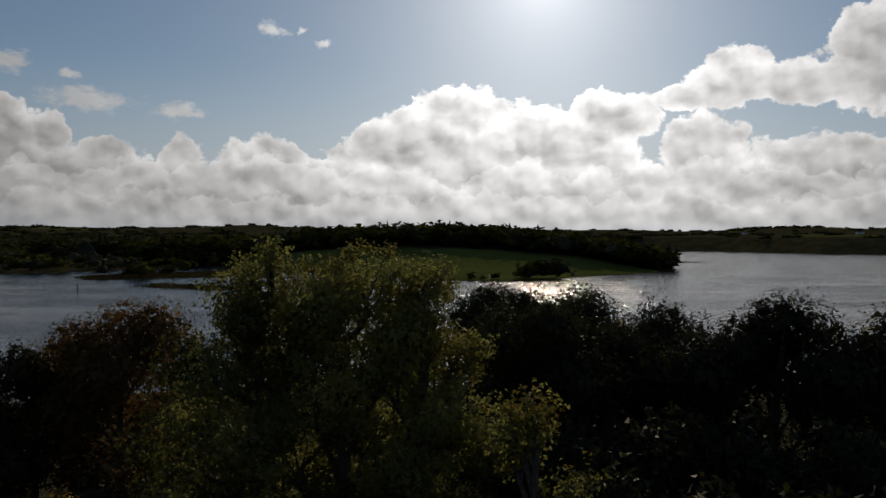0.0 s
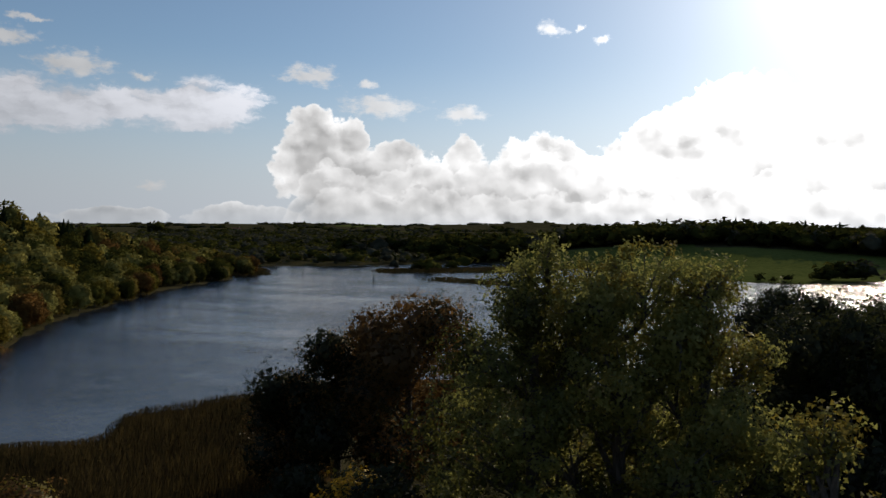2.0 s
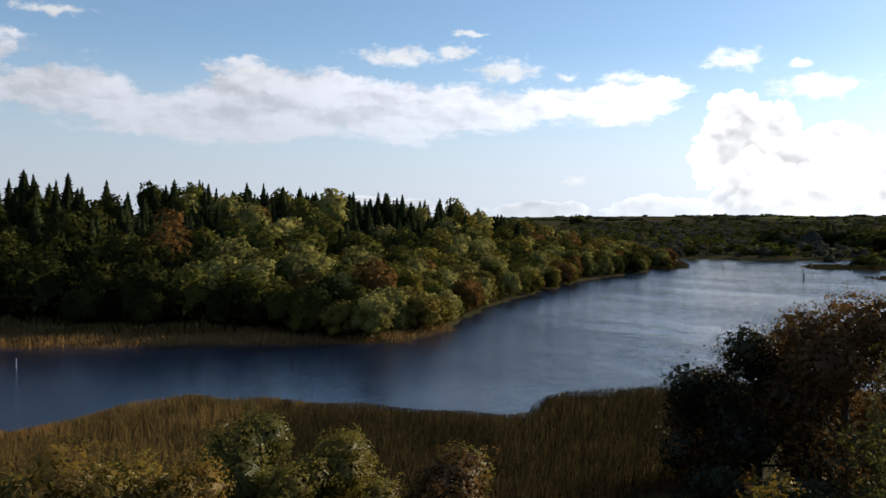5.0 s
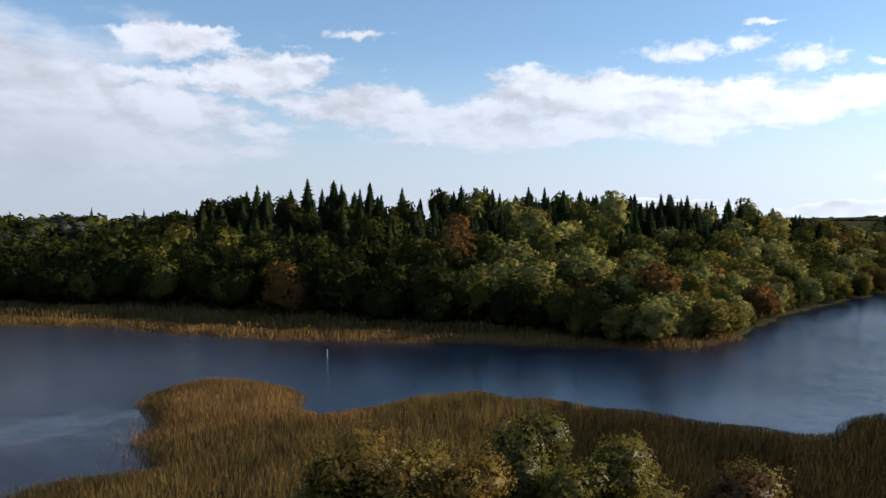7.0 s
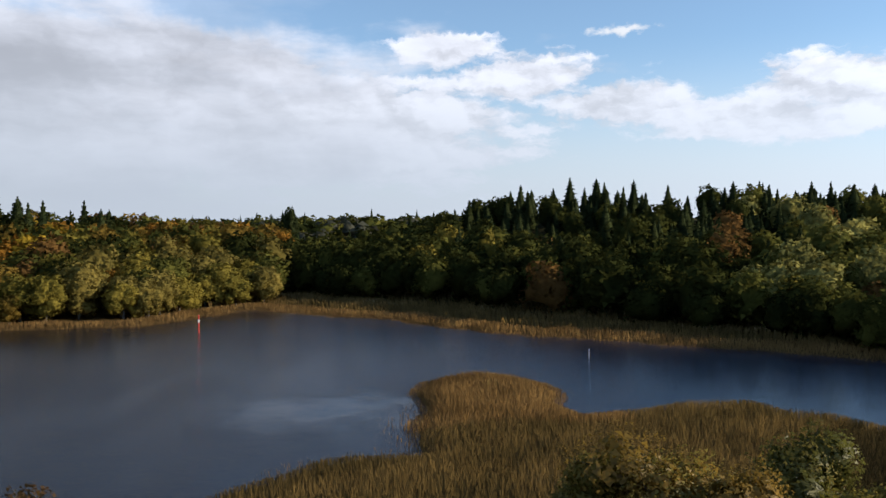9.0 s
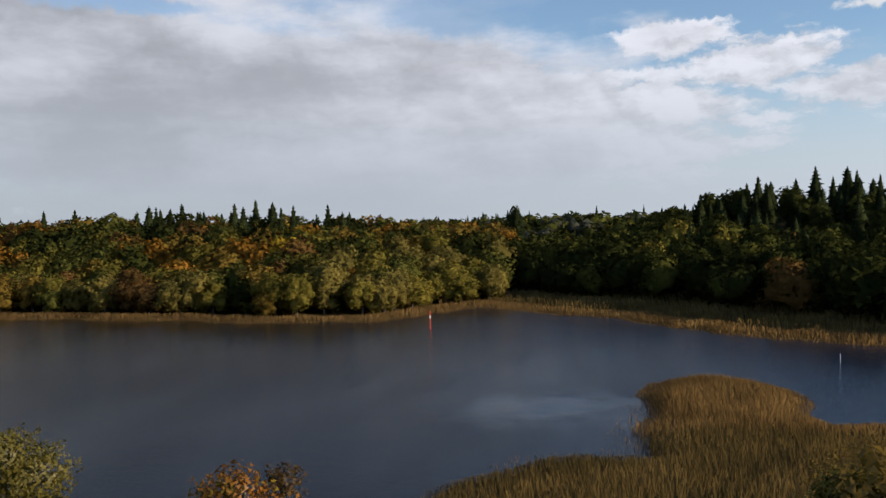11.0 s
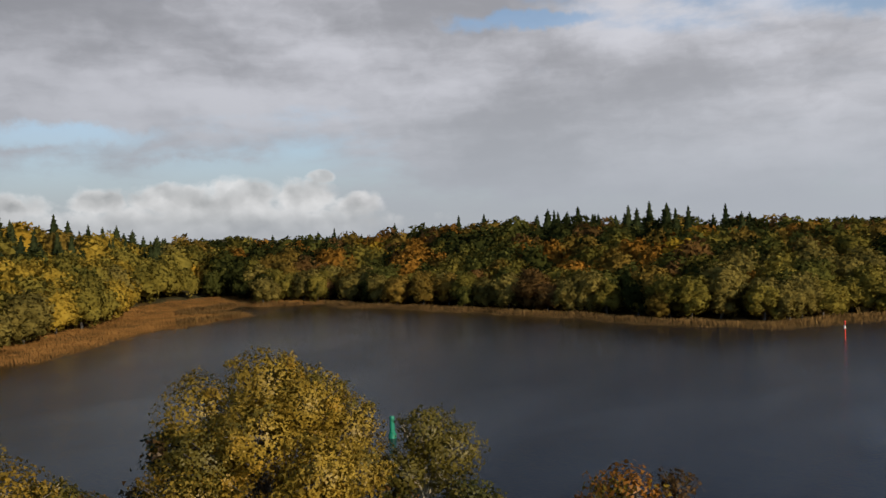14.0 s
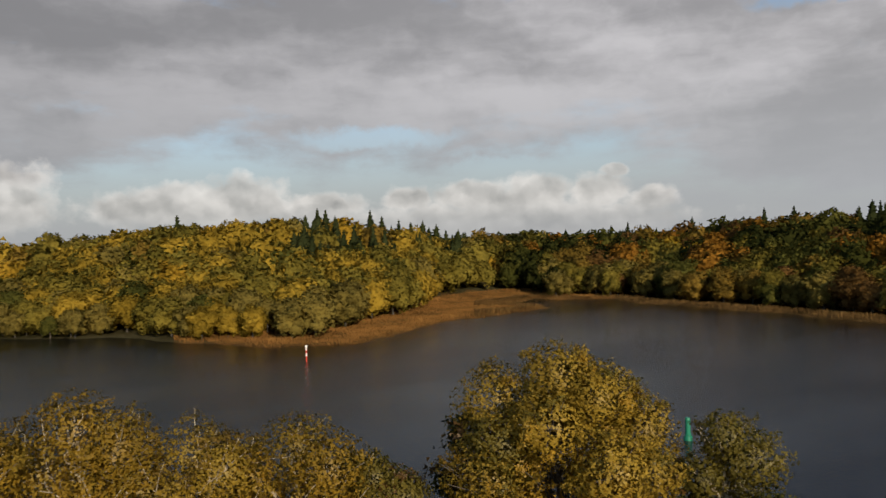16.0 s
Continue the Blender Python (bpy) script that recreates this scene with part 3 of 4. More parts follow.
def tube(points, radii, sides=5):
    points, radii = np.asarray(points, dtype=float), np.asarray(radii, dtype=float)
    along = unit(np.gradient(points, axis=0))
    side = unit(np.cross(along, np.array([0.31, 0.93, 0.17])))
    other = np.cross(along, side)
    ang = np.arange(sides) * 2 * math.pi / sides
    ring = points[:, None] + radii[:, None, None] * (np.cos(ang)[None, :, None] * side[:, None] + np.sin(ang)[None, :, None] * other[:, None])
    i = np.arange(len(points) - 1)[:, None] * sides + np.arange(sides)[None]
    j = np.arange(len(points) - 1)[:, None] * sides + (np.arange(sides)[None] + 1) % sides
    return ring.reshape(-1, 3), np.stack([i, j, j + sides, i + sides], -1).reshape(-1, 4)


def lobes_of(rng, high, wide, count, bare, size=0.22):
    """Centres and radii of the rounded masses of a crown."""
    found = []
    for i in range(count):
        u = (i + rng.uniform(0.2, 0.8)) / count
        level = bare + (1 - bare) * (0.12 + 0.72 * u)
        out = wide * 0.5 * math.sqrt(max(0.15, 1 - ((u - 0.40) / 0.72) ** 2)) * rng.uniform(0.45, 0.80)
        a = i * 2.4 + rng.uniform(-0.5, 0.5)
        found.append((out * math.cos(a), out * math.sin(a), level * high, wide * size * rng.uniform(0.8, 1.2)))
    found.append((0.04 * wide, 0, high - wide * size * 0.95, wide * size))
    found.append((-0.1 * wide, 0.06 * wide, high - wide * size * 1.6, wide * size * 1.2))
    return np.array(found)


def near_tree_meshes(seed, high, wide, leaf, count, bare=0.25, lobes=10, airy=0.55, filled=0.3, full=1.0, twiggy=0):
    """Trunk, limbs and a crown of single leaves in sprays, for a tree that stands close by."""
    rng = np.random.default_rng(seed)
    masses = lobes_of(rng, high, wide, lobes, bare, 0.5 * full / math.sqrt(0.45 * lobes + 1))
    wood, crown = Heap(), Heap()
    bend = rng.normal(0, 0.02 * high, 2)
    levels = np.linspace(0, 0.86, 7)
    spine = np.stack([bend[0] * levels ** 2 * 2, bend[1] * levels ** 2 * 2, levels * high], 1)
    wood.add(*tube(spine, 0.024 * high * (1 - levels) ** 0.8 + 0.02, 8))
    sprays = []
    per_lobe = 15 if filled < 1 else 8
    for cx, cy, cz, cr in masses:
        if filled > 1.2:
            inner = unit(rng.normal(size=(260, 3)))
            v, t = leaf_blades(rng, (cx, cy, cz) + inner * cr * 0.74 * rng.random((260, 1)) ** 0.4, 0.30, inner, 0.6)
            crown.add(v, tris=t, facing=np.repeat(inner, 3, axis=0))
        if filled:
            n = int(filled * count / len(masses))
            way = unit(rng.normal(size=(n, 3)))
            places = (cx, cy, cz) + way * cr * rng.uniform(0.5 if filled >= 0.8 else 0.35, 0.98, (n, 1))
            v, q = leaf_blades(rng, places, leaf * 1.25, way, 0.5)
            crown.add(v, tris=q, facing=np.repeat(way, 3, axis=0))
        start = np.array([np.interp(max(0.18 * high, cz - 0.55 * math.hypot(cx, cy) - 0.12 * high), spine[:, 2], spine[:, q]) for q in range(3)])
        end = np.array([cx, cy, cz])
        middle = (start + end) / 2 + rng.normal(0, 0.03 * high, 3) + np.array([0, 0, 0.04 * high])
        s = np.linspace(0, 1, 6)[:, None]
        limb = (1 - s) ** 2 * start + 2 * s * (1 - s) * middle + s ** 2 * end
        wood.add(*tube(limb, np.linspace(0.0095 * high, 0.004 * high, 6), 6))
        for _ in range(per_lobe):
            way = unit(rng.normal(size=3) + np.array([0, 0, 0.25]))
            tip = end + way * cr * rng.uniform(0.74, 1.02) * np.array([1, 1, 0.95])
            root = limb[rng.integers(2, 6)]
            s4 = np.linspace(0, 1, 4)[:, None]
            twig = root + (tip - root) * s4 + rng.normal(0, 0.05 * cr, (4, 3)) * s4 * (1 - s4) * 4
            wood.add(*tube(twig, np.linspace(0.0035 * high, 0.0012 * high, 4), 3))
            for _ in range(int(twiggy)):
                r0 = twig[rng.integers(1, 4)]
                shoot = r0 + unit(way + 0.6 * rng.normal(size=3) + np.array([0, 0, 0.8])) * cr * rng.uniform(0.08, 0.28)
                wood.add(*tube([r0, (r0 + shoot) / 2 + rng.normal(0, 0.04, 3), shoot], [0.018, 0.014, 0.008], 3))
            out = unit(0.7 * way + 0.5 * unit(tip - np.array([0, 0, cz * 0.8])))
            sprays.append((tip, cr * airy * rng.uniform(0.3, 0.55), out))
            mid = root + (tip - root) * rng.uniform(0.45, 0.75)
            sprays.append((mid, cr * airy * rng.uniform(0.25, 0.5), out))
    each = max(8, count // len(sprays))
    knot = 6
    for tip, r, out in sprays:
        # leaves stand in small rosettes at the shoots' ends
        n = max(1, int(each * rng.uniform(0.6, 1.4) / knot))
        hubs = tip + unit(rng.normal(size=(n, 3))) * rng.random((n, 1)) ** 0.45 * 1.4 * r * np.array([1, 1, 0.75])
        turned = unit(0.85 * out + 0.45 * (hubs - tip) / r + 0.35 * rng.normal(size=(n, 3)))
        places = np.repeat(hubs, knot, 0) + leaf * 1.15 * rng.normal(size=(n * knot, 3))
        v, q = leaf_blades(rng, places, leaf, np.repeat(turned, knot, 0), 0.5)
        around = unit(np.repeat(turned, knot, 0) + 0.22 * rng.normal(size=(n * knot, 3)))
        crown.add(v, tris=q, facing=np.repeat(around, 3, axis=0))
    return wood, crown


def plant(kind, base, wood_mesh, crown_mesh, label, category="tree", group="", turn=0.0, scale=1.0):
    thing = new(kind)
    thing.matrix_basis = pose(*base, 0, 0, turn) @ Matrix.Scale(scale, 4)
    trunk = new("trunk", wood_mesh)
    trunk.parent = thing
    crown = new("crown", crown_mesh)
    crown.parent = thing
    return tagged(thing, label, category, group)


def ground_at(b, d):
    x, y = spot(b, d)
    return x, y, float(land_height(np.array([x]), np.array([y]))[0])


def near_tree(kind, seed, b, d, top, wide, leaf_kind, label, leaf=0.11, count=9000, bare=0.2, lobes=9, airy=0.6, group="", category="tree", filled=0.3, full=1.0, twiggy=0, bark=BARK):
    x, y, z = ground_at(b, d)
    wood, crown = near_tree_meshes(seed, top - z, wide, leaf, int(count * 0.82), bare, lobes, airy * (0.85 if lobes > 20 else 1.1), filled, full, twiggy)
    kinds = leaf_kind.split()
    slots = np.where(np.random.default_rng(seed + 7).random(len(crown.t)) < 0.6, 0, np.arange(len(crown.t)) % len(kinds))
    crown.ts = [np.full(len(q), s) for q, s in zip(crown.t, slots)]
    return plant(kind, (x, y, z - 0.1), wood.mesh("trunk", [bark]), crown.mesh("crown", [LEAF[n] for n in kinds], True), label, category, group)


# tall trees and bushes under the look-out, from the sunward side round to the last view
near_tree("ash_tree", 1, 6.6, 37, 22.2, 14.5, "ash olive", "tall leafy ash tree with yellowing top against the sun", 0.078, 92000, 0.08, 21, 0.62, "trees below the look-out", filled=0.35, full=1.0)
near_tree("ash_tree", 2, 13.0, 38, 21.9, 10.5, "ash green", "slender ash tree with thinning yellow-green crown", 0.085, 36000, 0.06, 16, 0.62, "trees below the look-out", filled=0.4)
near_tree("ash_tree", 3, 1.8, 38, 21.6, 9.5, "ash olive", "slender ash tree with thinning yellow-green crown", 0.085, 36000, 0.06, 16, 0.62, "trees below the look-out", filled=0.4)
near_tree("hawthorn_tree", 4, 22, 64, 17.9, 14.5, "rust alder", "broad dark hawthorn turning red-brown near the shore", 0.082, 16969, 0.03, 14, 0.7, "trees below the look-out", filled=1.5, full=1.2)
near_tree("hawthorn_tree", 5, 27, 66, 14.8, 11.5, "alder rust", "low dark hawthorn overhanging the reeds", 0.082, 8484, 0.08, 8, 0.7, "trees below the look-out", filled=1.5, full=1.2)
near_tree("sallow_bush", 6, 17.5, 46, 17.4, 8, "green dark", "yellow-green sallow bush beside the tall ash", 0.12, 7000, 0.1, 7, 0.65, "trees below the look-out", "bush")
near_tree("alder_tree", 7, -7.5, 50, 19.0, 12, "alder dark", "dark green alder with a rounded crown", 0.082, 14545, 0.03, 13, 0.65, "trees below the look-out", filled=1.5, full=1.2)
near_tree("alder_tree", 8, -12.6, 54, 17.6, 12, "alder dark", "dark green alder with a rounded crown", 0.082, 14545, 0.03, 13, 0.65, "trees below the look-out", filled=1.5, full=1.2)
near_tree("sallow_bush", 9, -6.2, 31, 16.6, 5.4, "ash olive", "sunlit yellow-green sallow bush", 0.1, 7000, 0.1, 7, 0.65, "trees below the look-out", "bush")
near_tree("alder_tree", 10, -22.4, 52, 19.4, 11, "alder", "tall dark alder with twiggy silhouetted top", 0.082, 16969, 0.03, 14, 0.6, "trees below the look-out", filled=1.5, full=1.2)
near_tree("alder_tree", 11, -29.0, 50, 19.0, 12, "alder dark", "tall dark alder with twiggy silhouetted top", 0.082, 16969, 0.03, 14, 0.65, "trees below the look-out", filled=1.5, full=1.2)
near_tree("alder_tree", 12, -17.4, 50, 17.2, 9.5, "alder", "dark alder with its neighbours' shade put into the leaf colour", 0.082, 10907, 0.03, 11, 0.65, "trees below the look-out", filled=1.5, full=1.2)
near_tree("alder_tree", 13, -9.8, 76, 18.4, 13, "alder", "dark alder with its neighbours' shade put into the leaf colour", 0.109, 9486, 0.03, 12, 0.7, "trees below the look-out", filled=1.5, full=1.2)
near_tree("alder_tree", 14, -3.4, 72, 19.0, 11, "alder dark", "dark alder with its neighbours' shade put into the leaf colour", 0.109, 8432, 0.03, 11, 0.7, "trees below the look-out", filled=1.5, full=1.2)
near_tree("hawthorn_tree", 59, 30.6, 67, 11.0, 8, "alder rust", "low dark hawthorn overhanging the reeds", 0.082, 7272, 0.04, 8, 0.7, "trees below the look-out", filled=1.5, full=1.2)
near_tree("alder_tree", 54, -5.6, 62, 18.6, 9, "alder dark", "dark alder with its neighbours' shade put into the leaf colour", 0.102, 8432, 0.03, 11, 0.7, "trees below the look-out", filled=1.5, full=1.2)
near_tree("alder_tree", 58, -15.6, 80, 16.4, 13, "alder", "dark alder with its neighbours' shade put into the leaf colour", 0.109, 8432, 0.03, 12, 0.7, "trees below the look-out", filled=1.5, full=1.2)
near_tree("sallow_bush", 15, 26.0, 44, 9.3, 5, "yellow olive", "low yellowing sallow bush at the reed edge", 0.11, 5000, 0.05, 6, 0.65, "bushes below the look-out", "bush")
near_tree("sallow_bush", 16, 56.4, 46, 10.2, 6.0, "olive sage", "rounded green sallow bush beside brown reeds", 0.078, 11200, 0.05, 7, 0.62, "bushes below the look-out", "bush", filled=1.3, full=1.2)
near_tree("sallow_bush", 17, 63.6, 48, 10.5, 8.0, "green olive", "rounded green sallow bush beside brown reeds", 0.078, 11200, 0.05, 7, 0.62, "bushes below the look-out", "bush", filled=1.3, full=1.2)
near_tree("hazel_bush", 18, 72.6, 43, 10.2, 9.6, "bronze olive", "hazel bush with bronze autumn top", 0.078, 12800, 0.05, 8, 0.62, "bushes below the look-out", "bush", filled=1.3, full=1.2)
near_tree("hazel_bush", 19, 77.2, 44, 9.6, 5.0, "olive green", "hazel bush with fading green leaves", 0.078, 9600, 0.05, 7, 0.62, "bushes below the look-out", "bush", filled=1.3, full=1.2)
near_tree("sallow_bush", 56, 60.0, 43, 9.2, 5.5, "olive green", "rounded green sallow bush beside brown reeds", 0.078, 8000, 0.05, 7, 0.62, "bushes below the look-out", "bush", filled=1.3, full=1.2)
near_tree("sallow_bush", 57, 67.8, 42, 9.6, 6.0, "bronze olive", "rounded green sallow bush beside brown reeds", 0.078, 9600, 0.05, 7, 0.62, "bushes below the look-out", "bush", filled=1.3, full=1.2)
near_tree("hazel_bush", 20, 48.6, 42, 10.0, 7.0, "rust olive", "brown-leaved hazel bush among the reeds", 0.078, 9600, 0.05, 7, 0.6, "bushes below the look-out", "bush", filled=1.3, full=1.2)
near_tree("hazel_bush", 21, 118.8, 38, 11.4, 6.0, "amber yellow", "small bush with orange autumn leaves", 0.1, 5000, 0.05, 8, 0.6, "bushes below the look-out", "bush", filled=0.8, full=1.2)
near_tree("hazel_bush", 22, 115.4, 39, 11.0, 3.6, "rust willow", "small half-bare bush with pale brown leaves", 0.09, 2000, 0.05, 6, 0.6, "bushes below the look-out", "bush")
near_tree("sycamore_tree", 23, 143.8, 38, 17.3, 12.3, "lime gold olive", "broad domed sycamore with golden-green autumn leaves", 0.066, 120000, 0.08, 34, 0.45, "trees below the look-out", filled=0.8, full=1.3)
near_tree("sycamore_tree", 24, 150.6, 39, 13.6, 4.6, "dark rust", "dark smaller sycamore beside the golden one", 0.12, 6000, 0.15, 7, 0.6, "trees below the look-out")
near_tree("thorn_tree", 25, 132.9, 40, 13.6, 6.0, "olive sage", "small ivy-clad thorn tree at the water's edge", 0.075, 15000, 0.05, 10, 0.55, "trees below the look-out", filled=0.9, full=1.15, twiggy=1, bark=PALE_BARK)
near_tree("thorn_tree", 55, 136.2, 39, 11.4, 3.8, "green rust", "low twiggy thorn bush beside the golden sycamore", 0.1, 4500, 0.05, 7, 0.6, "trees below the look-out", "bush")
near_tree("thorn_tree", 26, 129.8, 38, 10.8, 5.0, "green olive", "low thorn bush at the water's edge", 0.1, 5000, 0.05, 7, 0.6, "trees below the look-out", "bush")
for n, (b, d, top, wide, leaves, words) in enumerate([(162.5, 36, 14.7, 9.5, "gold lime", "dense olive-green sallow bush"), (169.5, 37, 14.6, 9.5, "lime bronze", "greyish sallow bush with pale twigs"),
                                                      (176.6, 38, 16.1, 10.0, "gold lime", "dense olive-green sallow bush"), (183.5, 38, 16.1, 9.0, "gold lime", "dense olive-green sallow bush"),
                                                      (157.3, 35, 12.9, 6.2, "olive rust", "small bush with pale seed heads"), (166, 31, 12.4, 7.0, "lime olive", "low sallow bush in front of taller ones"),
                                                      (173, 32, 12.8, 7.0, "gold willow", "low pale sallow bush in front of taller ones"), (180, 32, 13.3, 7.0, "lime olive", "low sallow bush in front of taller ones")]):
    near_tree("sallow_bush", 27 + n, b, d, top, wide, leaves, words, 0.068, 25000, 0.05, 15, 0.5, "bushes below the look-out", "bush", filled=1.0, full=1.15, twiggy=1, bark=PALE_BARK)

# Low fill; shade under the tall trees is put into its leaf tones.
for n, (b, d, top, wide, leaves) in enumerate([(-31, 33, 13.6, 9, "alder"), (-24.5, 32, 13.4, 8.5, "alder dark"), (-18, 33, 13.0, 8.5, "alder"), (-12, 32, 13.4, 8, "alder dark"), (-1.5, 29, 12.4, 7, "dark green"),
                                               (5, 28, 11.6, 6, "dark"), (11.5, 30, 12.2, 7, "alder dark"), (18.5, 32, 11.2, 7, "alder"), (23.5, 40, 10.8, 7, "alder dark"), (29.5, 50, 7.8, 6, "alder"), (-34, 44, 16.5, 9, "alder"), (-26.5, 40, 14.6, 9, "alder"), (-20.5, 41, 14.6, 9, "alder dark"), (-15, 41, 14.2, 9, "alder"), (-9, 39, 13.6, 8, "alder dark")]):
    near_tree("hawthorn_tree", 60 + n, b, d, top, wide, leaves, "dense low hawthorn with deep shade put into its leaf colour", 0.17, 3800, 0.02, 11, 0.7, "trees below the look-out")


# ---- woods round the lake ----
def broadleaf(seed, lobes, tufts, size, cuts, upward=0.35, swell_by=1.0):
    """A broad crown one metre high and about as wide: rounded masses run together, a leafy skin of small tufts over them, and its trunk."""
    rng = np.random.default_rng(seed)
    masses = lobes_of(rng, 1.0, 0.86, lobes, 0.08, 0.20 * swell_by)
    centre = np.array([0.0, 0.0, 0.48])
    middle, radius = masses[:, :3] - centre, masses[:, 3]

    def reach(way):
        along = way @ middle.T
        room = radius ** 2 - (middle ** 2).sum(1) + along ** 2
        out = np.where(room > 0, along + np.sqrt(np.maximum(room, 0)), 0.12)
        return out.max(1), out.argmax(1)

    bm = bmesh.new()
    bmesh.ops.create_icosphere(bm, subdivisions=cuts, radius=1)
    way = np.array([p.co[:] for p in bm.verts])
    tris = np.array([[p.index for p in f.verts] for f in bm.faces])
    bm.free()
    far, _ = reach(way)
    core = centre + way * far[:, None] * (0.83 + 0.06 * rng.normal(size=(len(way), 1)))
    way = unit(rng.normal(size=(tufts, 3)) + np.array([0, 0, upward]))
    far, nearest = reach(way)
    places = centre + way * far[:, None] * (1.06 - 0.20 * rng.random((tufts, 1)))
    bulge = unit(places - masses[nearest, :3])
    v, t = leaf_blades(rng, places, size, bulge, 0.45)
    facing = unit(0.8 * bulge + 0.3 * way + 0.32 * rng.normal(size=way.shape))
    trunk = tube([(0, 0, -0.05), (0.01, 0, 0.3), (0.0, 0.01, 0.6)], [0.028, 0.022, 0.012], 6)
    return {"core": (core, tris), "leaf": (v, t), "trunk": trunk, "facing": np.repeat(facing, 3, axis=0)}


def conifer(seed, tiers, slim):
    """A spruce one metre high: drooping boughs in tiers round a straight stem."""
    rng = np.random.default_rng(seed)
    verts, n = [], 0
    for i in range(tiers):
        u = i / (tiers - 1)
        level = 0.08 + 0.88 * u + rng.uniform(-0.015, 0.015)
        reach = slim * (1 - u) ** 0.9 * rng.uniform(0.72, 1.2) + 0.012
        boughs = 8 if u < 0.6 else 6
        for b in range(boughs):
            a = b * 2 * math.pi / boughs + i * 0.9 + rng.uniform(-0.4, 0.4)
            r = reach * rng.uniform(0.65, 1.2)
            out = np.array([math.cos(a), math.sin(a), 0])
            side = np.array([-math.sin(a), math.cos(a), 0]) * (r * 0.30 + 0.008)
            root = np.array([0, 0, level + 0.02])
            tip = root + out * r + np.array([0, 0, -r * rng.uniform(0.0, 0.45)])
            drop = np.array([0, 0, -0.05 - 0.15 * r])
            verts += [root + out * r * 0.3 + side, tip, root + out * r * 0.3 - side + drop]
            n += 3
    core = tube([(0, 0, 0.08), (0, 0, 0.30), (0, 0, 0.97)], [slim * 0.62, slim * 0.5, 0.004], 7)
    trunk = tube([(0, 0, -0.05), (0, 0, 0.5), (0, 0, 0.97)], [0.018, 0.012, 0.003], 6)
    return {"core": core, "leaf": (np.array(verts), np.arange(n).reshape(-1, 3)), "trunk": trunk}


FINE = [broadleaf(s, n, 1250, 0.035, 3, 0.3, f) for s, n, f in ((101, 14, 0.95), (102, 11, 1.0), (103, 18, 0.86), (104, 12, 1.0), (105, 16, 0.9))]
MIDDLING = [broadleaf(s, n, 560, 0.041, 2, 0.6, f) for s, n, f in ((106, 12, 1.0), (107, 10, 1.02), (108, 15, 0.92), (109, 11, 1.0))]
COARSE = [broadleaf(s, n, 290, 0.048, 2, 0.9, f) for s, n, f in ((111, 11, 1.0), (112, 9, 1.04), (113, 13, 0.95), (114, 14, 0.92))]
SPRUCE = [conifer(s, 24, w) for s, w in ((121, 0.28), (122, 0.32), (123, 0.25))]
TINY = [broadleaf(s, 3, 27, 0.12, 1, 0.5, 1.4) for s in (131, 132, 133)]
LEAF_NAMES = list(LEAF)


def add_tree(heap, shape, x, y, z, high, wide, turn, slot, inner):
    c, s = math.cos(turn), math.sin(turn)
    turned = np.array([[c * wide, -s * wide, 0], [s * wide, c * wide, 0], [0, 0, high]]).T
    v, q = shape["leaf"]
    facing = shape.get("facing")
    if facing is not None:
        facing = unit(facing @ np.array([[c / wide, -s / wide, 0], [s / wide, c / wide, 0], [0, 0, 1 / high]]).T)
    heap.add(v @ turned + (x, y, z), tris=q, tri_slot=slot, facing=facing)
    v, t = shape["core"]
    if t.shape[1] == 3:
        heap.add(v @ turned + (x, y, z), tris=t, tri_slot=inner)
    else:
        heap.add(v @ turned + (x, y, z), quads=t, quad_slot=inner)


def whole(shape, leaf):
    """Trunk and crown meshes of a tree one metre high, to be shared by many."""
    crown = Heap()
    add_tree(crown, shape, 0, 0, 0, 1, 1, 0, 0, 0)
    wood = Heap()
    wood.add(*shape["trunk"])
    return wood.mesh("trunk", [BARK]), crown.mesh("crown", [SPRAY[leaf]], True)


SHARED = {}
TREE_WORDS = {"green": "green broad-leaved tree on the wooded shore", "dark": "dark green broad-leaved tree on the shaded shore",
              "olive": "olive-green broad-leaved tree on the wooded shore", "yellow": "yellowing broad-leaved tree on the wooded shore",
              "orange": "orange autumn beech on the wooded shore", "rust": "russet-brown oak on the wooded shore",
              "sage": "pale green broad-leaved tree on the wooded shore", "lime": "yellow-green broad-leaved tree on the sunlit shore",
              "bronze": "bronze-leaved oak on the wooded shore", "gold": "golden broad-leaved tree on the wooded shore", "willow": "pale grey-green willow beside the reeds", "needle": "dark slender spruce in the wood"}


def single_tree(rng, x, y, z, high, wide, leaf, group):
    shapes = SPRUCE if leaf == "needle" else FINE
    n = int(rng.integers(len(shapes)))
    if (n, leaf) not in SHARED:
        SHARED[n, leaf] = whole(shapes[n], leaf)
    thing = plant("spruce_tree" if leaf == "needle" else "willow_tree" if leaf == "willow" else "broadleaf_tree", (0, 0, 0), *SHARED[n, leaf], TREE_WORDS[leaf], "tree", group)
    thing.matrix_basis = pose(x, y, z - 0.2, 0, 0, math.degrees(rng.uniform(0, 6.28))) @ Matrix.Diagonal((wide, wide, high, 1))


def scatter(rng, low, high, spacing):
    """Loosely even places over a stretch of the plan."""
    xs, ys = np.meshgrid(np.arange(low[0], high[0], spacing), np.arange(low[1], high[1], spacing * 0.87))
    xs = xs + (np.arange(len(xs)) % 2)[:, None] * spacing / 2
    x = xs.ravel() + rng.uniform(-0.42, 0.42, xs.size) * spacing
    y = ys.ravel() + rng.uniform(-0.42, 0.42, xs.size) * spacing
    return x, y


def choose(rng, odds):
    names, weights = zip(*odds)
    weights = np.array(weights, dtype=float)
    return names[rng.choice(len(names), p=weights / weights.sum())]


